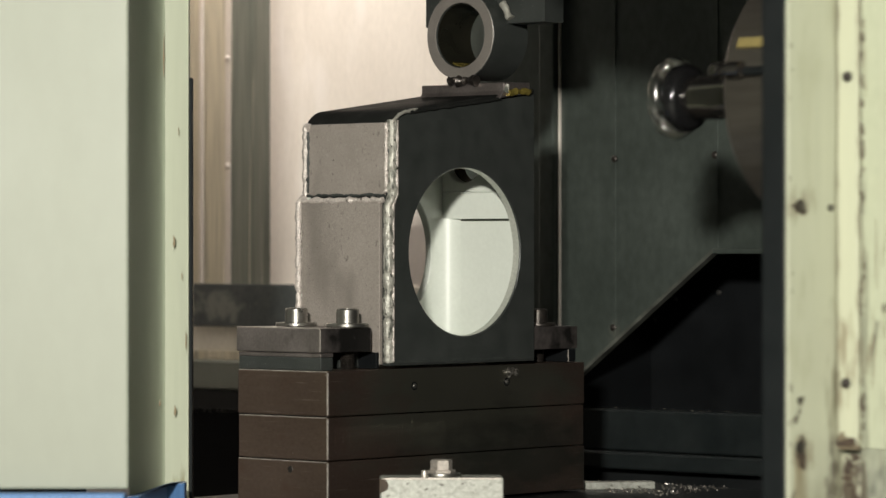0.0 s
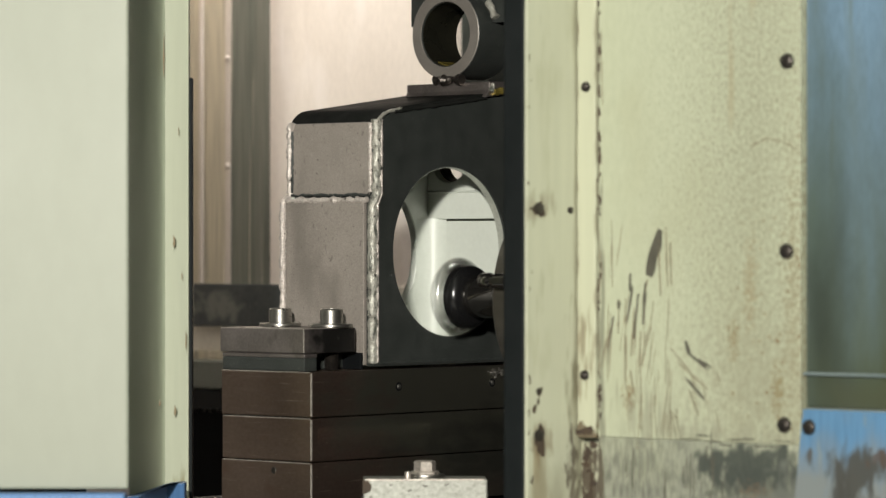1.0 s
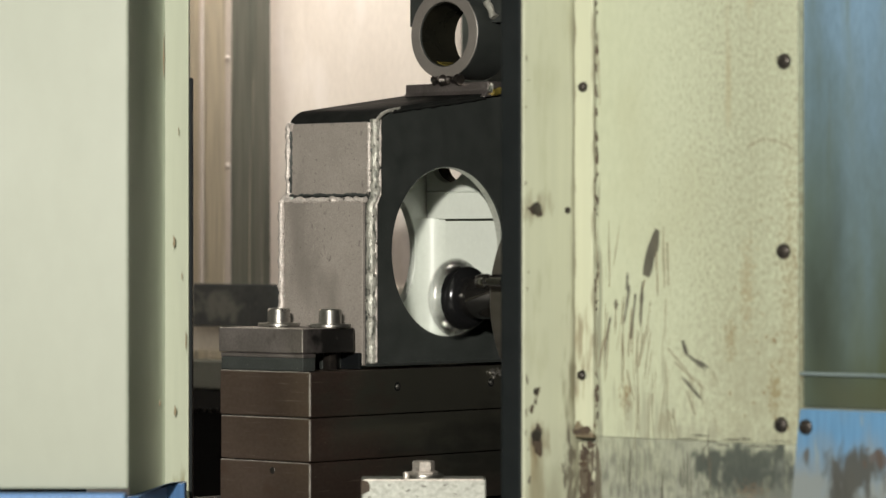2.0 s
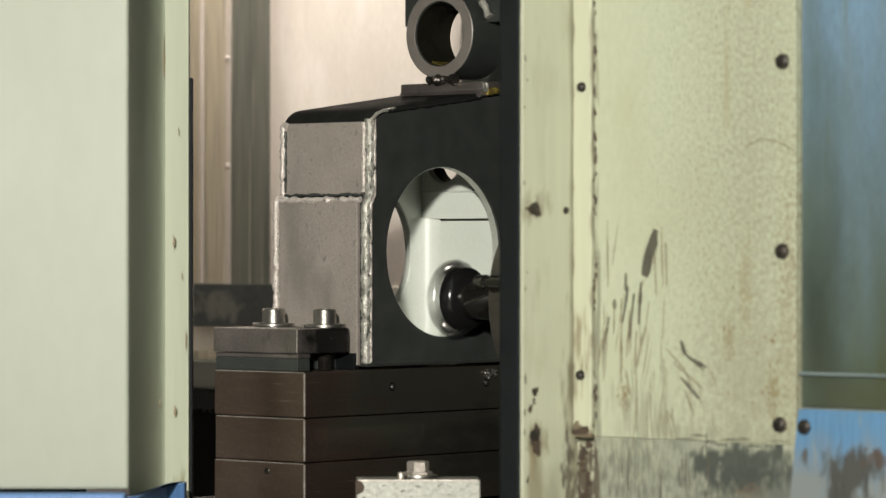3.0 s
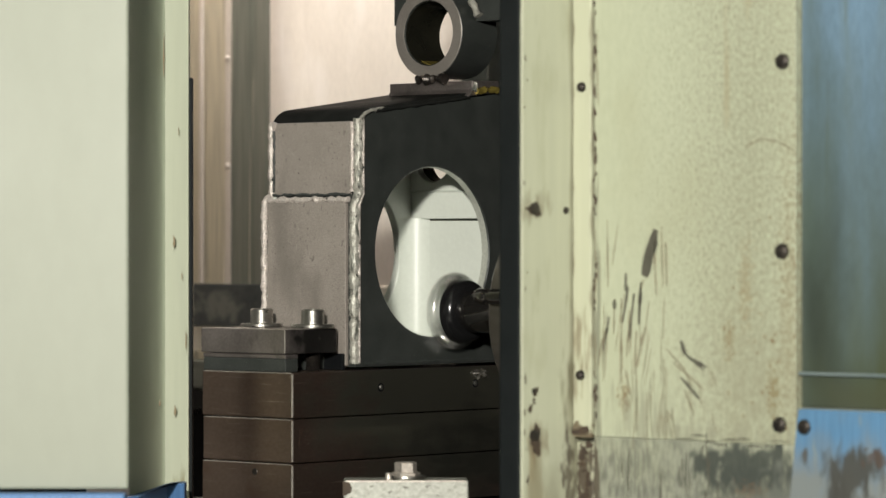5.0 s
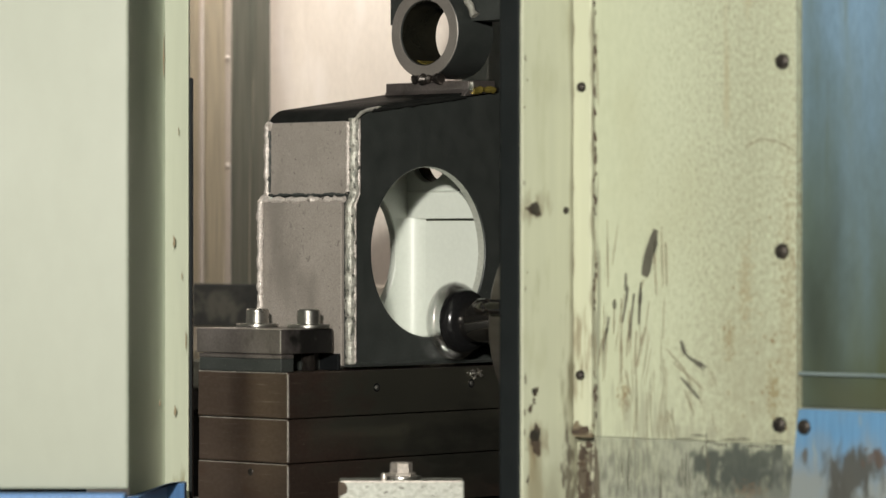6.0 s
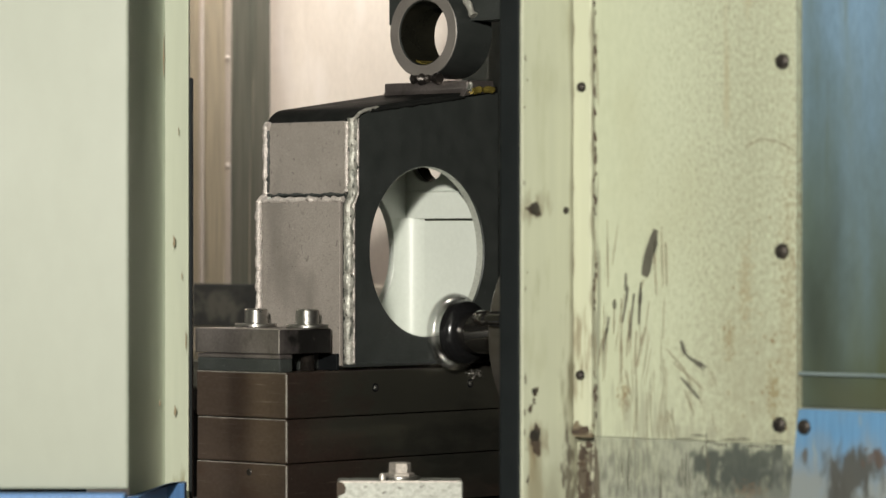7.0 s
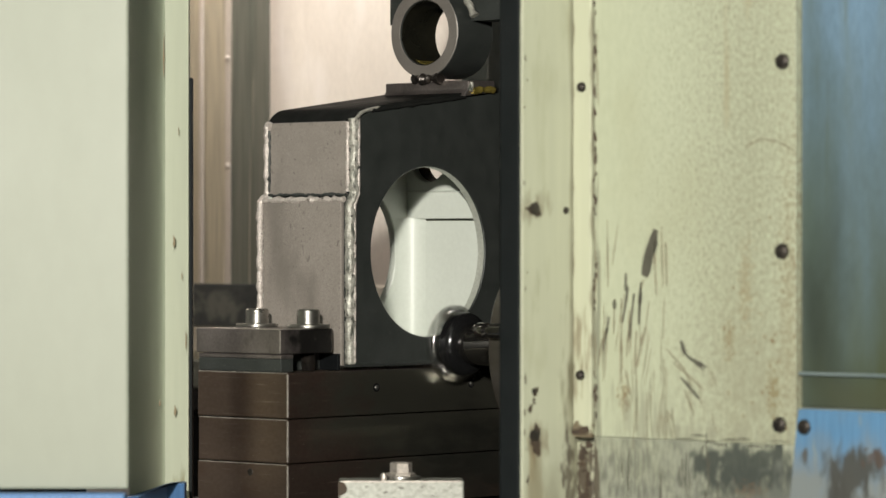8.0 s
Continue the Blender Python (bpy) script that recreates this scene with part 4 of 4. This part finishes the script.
# ---- fixture ----
def fixture_stack():
    e = empty("fixture_stack", pose(0, 0, 1.16))
    for i, (z0, z1) in enumerate(((0.1032, 0.1533), (0.0538, 0.1018), (0.0, 0.0524))):
        o = 0.0007 * (i % 2)
        part("worn_edge", box(o - 0.0003, o + 0.0015, o - 0.0003, o + 0.0015, z0 + 0.0015, z1 - 0.0012, 0.0003), M_EDGE, e, "bright worn corner edge")
        part("worn_edge", box(o - 0.0002, o + 0.0007, o + 0.002, 0.139, z1 - 0.0007, z1 + 0.0001, 0.0002), M_EDGE, e, "bright worn top edge")
        part("plate", box(o, 0.4516 - o, o, 0.1408 - o, z0, z1, 0.0012), M_BROWN_STEEL, e)
    for x, z, r in ((0.144, 0.1335, 0.0038), (0.307, 0.1335, 0.0038)):
        part("screw_hole", shift(lathe([(0.001, -0.0003), (r * 1.3, -0.0003), (r * 1.35, 0.0004)], "y", 20), x, 0, z), M_PIT, e, "dark tapped hole", smooth=True)
        bm = lathe([(0.0008, -0.0022), (r * 0.5, -0.0018), (r * 0.8, -0.0008), (r * 0.82, 0.0004)], "y", 16)
        part("set_screw", shift(bm, x, -0.0002, z), M_BOLT, e, "small steel set screw", smooth=True)
    rnd = random.Random(9)
    for i in range(44):
        f0 = i / 43
        x, h = 0.012 + 0.185 * f0 + rnd.uniform(-0.0008, 0.0008), rnd.uniform(0.028, 0.036)
        z = 0.077 + rnd.uniform(-0.0015, 0.0015)
        w = rnd.uniform(0.0002, 0.0007) * (0.25 + math.sin(math.pi * min(1, f0 * 1.15)))
        ring = [(x + 0.007 * (f * f) + s * w * math.sin(math.pi * (f + 0.5)), z + f * h) for s in (1, -1) for f in ([-0.45, -0.2, 0.05, 0.3, 0.45][::s])]
        part("tool_mark", prism(ring, 0.0001, "y", 0.00065), M_BROWN_STEEL, e, "faint chatter mark")
    bm = lathe([(0.0008, -0.0002), (0.0035, -0.0002), (0.0042, 0.0006), (0.0042, 0.002)], "x", 16)
    part("set_screw", shift(bm, -0.0004, 0.058, 0.0425), M_BOLT_DARK, e, "dark sunk set screw", smooth=True)
    return tagged(e, "stack of three oily brown steel fixture plates", "fixture")


fixture = fixture_stack()


def cap_bolt(e, x, y, z, r, h, material, shank=0.05):
    """A socket head cap bolt on a washer; z is the clamp's top."""
    w = r * 1.85
    part("washer", shift(lathe([(w * 0.4, 0.0003), (w * 0.97, 0.0003), (w, 0.001), (w, 0.0036), (w * 0.97, 0.0044), (w * 0.4, 0.0044)], "z", 40), x, y, z), material, e, "flat steel washer", smooth=True)
    bm = lathe([(r, 0.0046), (r, h - 0.0015 + 0.0046), (r - 0.0015, h + 0.0046), (r * 0.58, h + 0.0046), (r * 0.52, h * 0.5), (0.0005, h * 0.5)], "z", 36)
    part("bolt_head", shift(bm, x, y, z), material, e, "knurled socket bolt head", smooth=True)
    prof = []
    k = int(shank / 0.002)
    for i in range(k):
        prof += [(r * 0.66, -shank + i * 0.002), (r * 0.56, -shank + i * 0.002 + 0.001)]
    part("bolt_shank", shift(lathe(prof + [(r * 0.6, 0.0)], "z", 20), x, y, z), M_BOLT_DARK, e, "dark threaded shank", smooth=True)


def left_clamp():
    e = empty("clamp_bar", pose(0.0, 0.0, 1.3135))
    part("bar", prism([(-0.001, 0.0105), (0.082, 0.0105), (0.0925, 0.020), (0.0925, 0.142), (-0.001, 0.142)], 0.0275, "z", 0.0205, 0.0012), M_CLAMP, e, "dark steel clamping bar")
    part("spacer", box(0.002, 0.022, 0.0125, 0.141, 0.0003, 0.0150, 0.001), M_BLACK_STEEL, e, "grimy black steel spacer")
    part("spacer", box(0.0018, 0.0222, 0.0123, 0.1412, 0.0152, 0.0198, 0.0008), M_CLAMP, e, "steel shim")
    # black block and strip added where the clamp shades the end wall
    part("spacer", box(0.064, 0.0945, 0.040, 0.128, 0.0003, 0.0195, 0.002), M_BLACK_STEEL, e, "black support block in place of shade under the clamp")
    part("spacer", box(0.0935, 0.0982, 0.0125, 0.128, 0.0003, 0.0190, 0.0008), M_PIT, e, "black strip standing in for shade under the clamp")
    part("worn_edge", box(-0.0012, -0.0004, 0.012, 0.141, 0.0474, 0.0482, 0.0002), M_EDGE, e, "bright worn top edge")
    part("worn_edge", box(-0.0013, -0.0003, 0.0102, 0.0112, 0.0215, 0.0472, 0.0002), M_EDGE, e, "bright worn corner edge")
    part("worn_edge", box(0.001, 0.081, 0.0103, 0.0111, 0.0474, 0.0482, 0.0002), M_EDGE, e, "worn top edge")
    cap_bolt(e, 0.062, 0.028, 0.048, 0.0130, 0.0165, M_BOLT, 0.0475)
    cap_bolt(e, 0.062, 0.108, 0.048, 0.0130, 0.0165, M_BOLT, 0.0475)
    return tagged(e, "dark steel clamp bar with two bright bolts", "clamp", "clamps on the fixture")


def right_clamp():
    e = empty("clamp_bar", pose(0.36, 0.0, 1.3135))
    part("bar", box(0.001, 0.0835, 0.004, 0.138, 0.0165, 0.0435, 0.0012), M_CLAMP, e, "dark steel clamping bar")
    part("spacer", box(0.068, 0.0825, 0.006, 0.136, 0.0003, 0.016, 0.001), M_PIT, e, "black steel spacer strip")
    part("worn_edge", box(0.0675, 0.0686, 0.0052, 0.0062, 0.0008, 0.0155, 0.0002), M_EDGE, e, "bright worn corner edge")
    cap_bolt(e, 0.040, 0.030, 0.0435, 0.0115, 0.0165, M_BOLT_DARK, 0.043)
    return tagged(e, "dark steel clamp bar with a shaded bolt", "clamp", "clamps on the fixture")


clamps = [left_clamp(), right_clamp()]


def front_stop():
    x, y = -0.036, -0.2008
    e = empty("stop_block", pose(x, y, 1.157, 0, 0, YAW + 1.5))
    part("block", box(-0.0655, 0.0655, -0.028, 0.028, 0.0003, 0.0502, 0.0018), M_ALU, e, "scuffed bright steel block")
    part("washer", shift(lathe([(0.006, 0.0), (0.021, 0.0), (0.0215, 0.002), (0.021, 0.0035), (0.006, 0.0035)], "z", 32), 0, 0, 0.0504), M_BOLT, e, "dull steel washer", smooth=True)
    part("bolt_head", shift(lathe([(0.0152, 0.0), (0.0155, 0.001), (0.0155, 0.0026), (0.0145, 0.0034), (0.0118, 0.0036), (0.0118, 0.0132), (0.0104, 0.0144), (0.0005, 0.0144)], "z", 6), 0, 0, 0.054, 8), M_EDGE, e, "worn hexagon bolt head")
    part("pin", shift(lathe([(0.0032, 0.0), (0.0034, 0.006), (0.0026, 0.0078), (0.0005, 0.008)], "z", 14), -0.0185, -0.020, 0.0502), M_EDGE, e, "small bright locating pin", smooth=True)
    part("worn_edge", box(-0.0635, 0.0625, -0.0284, -0.0270, 0.0489, 0.0505, 0.0003), M_EDGE, e, "bright worn top edge")
    part("notch", prism([(-0.0662, 0.034), (-0.0575, 0.038), (-0.0568, 0.044), (-0.0602, 0.0496), (-0.0662, 0.0498)], 0.0016, "y", -0.0284), M_RUST, e, "dark chipped corner")
    return tagged(e, "scuffed bright stop block with a hexagon bolt", "stop block")


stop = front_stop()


def pallet():
    e = empty("pallet", pose(0.2, 0.0, 1.0))
    part("top_plate", box(-0.21, 0.42, -0.30, 0.29, 0.04, 0.1565, 0.004), M_DARK_METAL, e, "oily dark pallet top")
    part("nose_plate", box(-0.315, -0.2105, -0.30, -0.03, 0.04, 0.1565, 0.004), M_DARK_METAL, e, "oily dark pallet nose")
    part("base", box(-0.20, 0.38, -0.26, 0.26, -0.0999, 0.0395, 0.004), M_DARK_METAL, e)
    return tagged(e, "oily dark machine pallet under the fixture", "pallet")


table = pallet()


def strip_on_pallet():
    e = empty("steel_strip", pose(0.515, 0.0, 1.1568, 0, 0, -38))
    part("bar", box(-0.045, 0.045, -0.012, 0.012, 0.0, 0.009, 0.001), M_ALU, e, "scuffed steel strip")
    return tagged(e, "scuffed steel strip lying on the dark pallet", "steel strip")


strip = strip_on_pallet()


def swarf(name, count, seed, spot, label):
    """Curled cutting chips scattered about; spot(rnd) gives each one's place."""
    rnd = random.Random(seed)
    bm = bmesh.new()
    for _ in range(count):
        m = Matrix.Translation(spot(rnd)) @ Euler((rnd.uniform(0, 6), rnd.uniform(0, 6), rnd.uniform(0, 6))).to_matrix().to_4x4()
        r, w, turn = rnd.uniform(0.0007, 0.002), rnd.uniform(0.0004, 0.001), rnd.uniform(1.5, 4.5)
        last = None
        for i in range(6):
            a = turn * i / 5
            p = [bm.verts.new(m @ Vector((r * math.cos(a), r * math.sin(a), h))) for h in (-w, w)]
            if last:
                bm.faces.new((last[0], last[1], p[1], p[0]))
            last = p
    return tagged(obj(name, bm, M_CHIP), label, "swarf", kind="stuff")


chips = swarf("swarf", 420, 3, lambda r: (r.uniform(0.455, 0.61), r.uniform(-0.12, 0.10), 1.1572 + r.random() * 0.002), "small bright steel chips on the pallet")
fixture_chips = swarf("swarf", 70, 12, lambda r: (0.312 + r.gauss(0, 0.006), -0.0016 - r.random() * 0.002, 1.3090 - abs(r.gauss(0, 0.005))), "bright curled chips caught on the fixture edge")
swarf("swarf", 60, 5, lambda r: (0.886 + r.random() * 0.003, r.uniform(0.9, 1.15), 1.209 - r.random() * 0.004), "small steel chips on the dark rail")
swarf("swarf", 26, 8, lambda r: (0.745 - r.random() * 0.002, r.uniform(-0.2, 0.2), 1.2425), "small steel chips on the guard rail")


# ---- spindle with its cutter ----
def spindle():
    e = empty("spindle", pose(0.2025, -0.3215, 1.6146))
    nose = lathe([(0.03, -0.170), (0.126, -0.170), (0.131, -0.175), (0.131, -0.30), (0.138, -0.31), (0.138, -0.9), (0.02, -0.9)], "y", 72)
    part("housing", nose, M_HOUSING, e, "oily brown-grey round spindle housing", smooth=True)
    part("nose_ring", lathe([(0.06, -0.1655), (0.120, -0.1655), (0.1225, -0.168), (0.1225, -0.1698), (0.06, -0.1698)], "y", 72, True), M_HOLDER, e, "black steel nose ring", smooth=True)
    # yellow bar added in place of a gold reflection along the housing
    bm = box(-0.003, 0.003, -0.245, -0.187, -0.0055, 0.0055, 0.001)
    bm.transform(Matrix.Translation((-0.1225, 0, 0.048)) @ Matrix.Rotation(radians(22), 4, "Y"))
    part("gold_highlight_strip", bm, M_GOLD_HIGHLIGHT, e, "yellow strip standing in for a gold reflection on the housing")
    pipe = lathe([(0.0042, -0.184), (0.0046, -0.186), (0.0046, -0.30), (0.0042, -0.302)], "y", 16)
    part("coolant_pipe", shift(pipe, -0.137, 0, 0.018), M_RUBBER, e, "thin black coolant pipe", smooth=True)
    noz = lathe([(0.003, -0.166), (0.0075, -0.166), (0.009, -0.169), (0.009, -0.179), (0.0062, -0.182), (0.0062, -0.186), (0.0085, -0.188), (0.0085, -0.204), (0.004, -0.206)], "y", 24)
    part("nozzle", shift(noz, -0.140, 0, 0.020), M_NECK, e, "dark polished coolant nozzle beside the cutter", smooth=True)
    # everything that turns
    t = empty("tool")
    t.parent = e
    cut = lathe([(0.010, -0.009), (0.024, -0.009), (0.028, -0.0155), (0.0345, -0.017), (0.0368, -0.019), (0.0368, -0.027), (0.035, -0.032), (0.030, -0.036), (0.024, -0.037)], "y", 64)
    part("cutter_body", cut, M_HOLDER, t, "black rounded milling cutter body", smooth=True)
    part("neck", lathe([(0.0235, -0.0365), (0.0245, -0.042), (0.0245, -0.1185), (0.024, -0.119)], "y", 48), M_NECK, t, "polished cutter neck", smooth=True)
    part("holder", lathe([(0.020, -0.1192), (0.0275, -0.1192), (0.029, -0.121), (0.030, -0.159), (0.040, -0.161), (0.040, -0.1652), (0.03, -0.1652)], "y", 56), M_HOLDER, t, "black tool holder flange", smooth=True)
    for i in range(9):
        bm = lathe([(0.002, -0.0055), (0.0078, -0.0055), (0.009, -0.0042), (0.009, 0.0042), (0.0078, 0.0055), (0.002, 0.0055)], "x", 20)
        bm.transform(Matrix.Rotation(radians(40 * i), 4, "Y") @ Matrix.Translation((0, -0.0105, 0.0362)))
        part("insert", bm, M_CHROME, t, "round polished cutting insert", smooth=True)
    return tagged(e, "dark machine spindle carrying a polished milling cutter", "spindle"), t


spin, tool = spindle()


# ---- what moves ----
def motions():
    slide = [(0, 0.0), (0.1, -0.0027), (0.2, -0.0073), (0.3, -0.0110), (0.4, -0.0151), (0.5, -0.0192), (0.6, -0.0228), (0.7, -0.0239), (0.8, -0.0246), (0.9, -0.0257), (1, -0.0264), (1.5, -0.0264), (1.7, -0.0268), (2.8, -0.0359), (3, -0.0374), (3.5, -0.0427), (4, -0.0481), (4.5, -0.0527), (4.7, -0.0543), (5.8, -0.0624), (6, -0.0635), (6.5, -0.0651), (7, -0.0658), (7.5, -0.0653), (8, -0.0640)]
    for thing in (piece, fixture, *clamps, stop, table, strip, chips, fixture_chips):
        rest = thing.matrix_basis.copy()
        walk(thing, [(t, Matrix.Translation((dx, 0, 0)) @ rest) for t, dx in slide])
    closing = [(0, -0.3207), (0.1, -0.2865), (0.2, -0.2386), (0.3, -0.2039), (0.4, -0.1537), (0.5, -0.1210), (0.6, -0.0759), (0.7, -0.0617), (0.8, -0.0568), (0.9, -0.0325), (1, -0.0054), (1.1, -0.0044), (1.5, -0.0029), (1.7, -0.0025), (2.8, -0.0002), (3, 0.0), (8, 0.0)]
    rest = door.matrix_basis.copy()
    walk(door, [(t, Matrix.Translation((0, dy, 0)) @ rest) for t, dy in closing])
    feed = [(0, -0.3215, 1.6126), (0.1, -0.2884, 1.5867), (0.2, -0.2389, 1.5457), (0.3, -0.2016, 1.5159), (0.4, -0.1556, 1.4755), (0.5, -0.1206, 1.4436), (0.6, -0.0750, 1.4105), (0.7, -0.0614, 1.4007), (0.8, -0.0563, 1.3961), (0.9, -0.0348, 1.3933), (1, -0.0058, 1.3931), (1.5, -0.0032, 1.3927), (1.7, -0.0027, 1.3924), (2.8, -0.0005, 1.3914), (3, -0.0001, 1.3911), (3.5, -0.0001, 1.3878), (4, -0.0001, 1.3848), (4.5, -0.0001, 1.3812), (4.7, -0.0001, 1.3793), (5.8, -0.0001, 1.3672), (6, -0.0001, 1.3649), (6.5, -0.0001, 1.3590), (7, -0.0001, 1.3521), (7.5, -0.0001, 1.3455), (8, -0.0001, 1.3387)]
    walk(spin, [(t, pose(0.2025, y, z + 0.002)) for t, y, z in feed])
    # the cutter turns about its axis, 80 degrees from row to row
    walk(tool, [(i / 30, pose(0, 0, 0, 0, 80 * i, 0)) for i in range(241)])


motions()
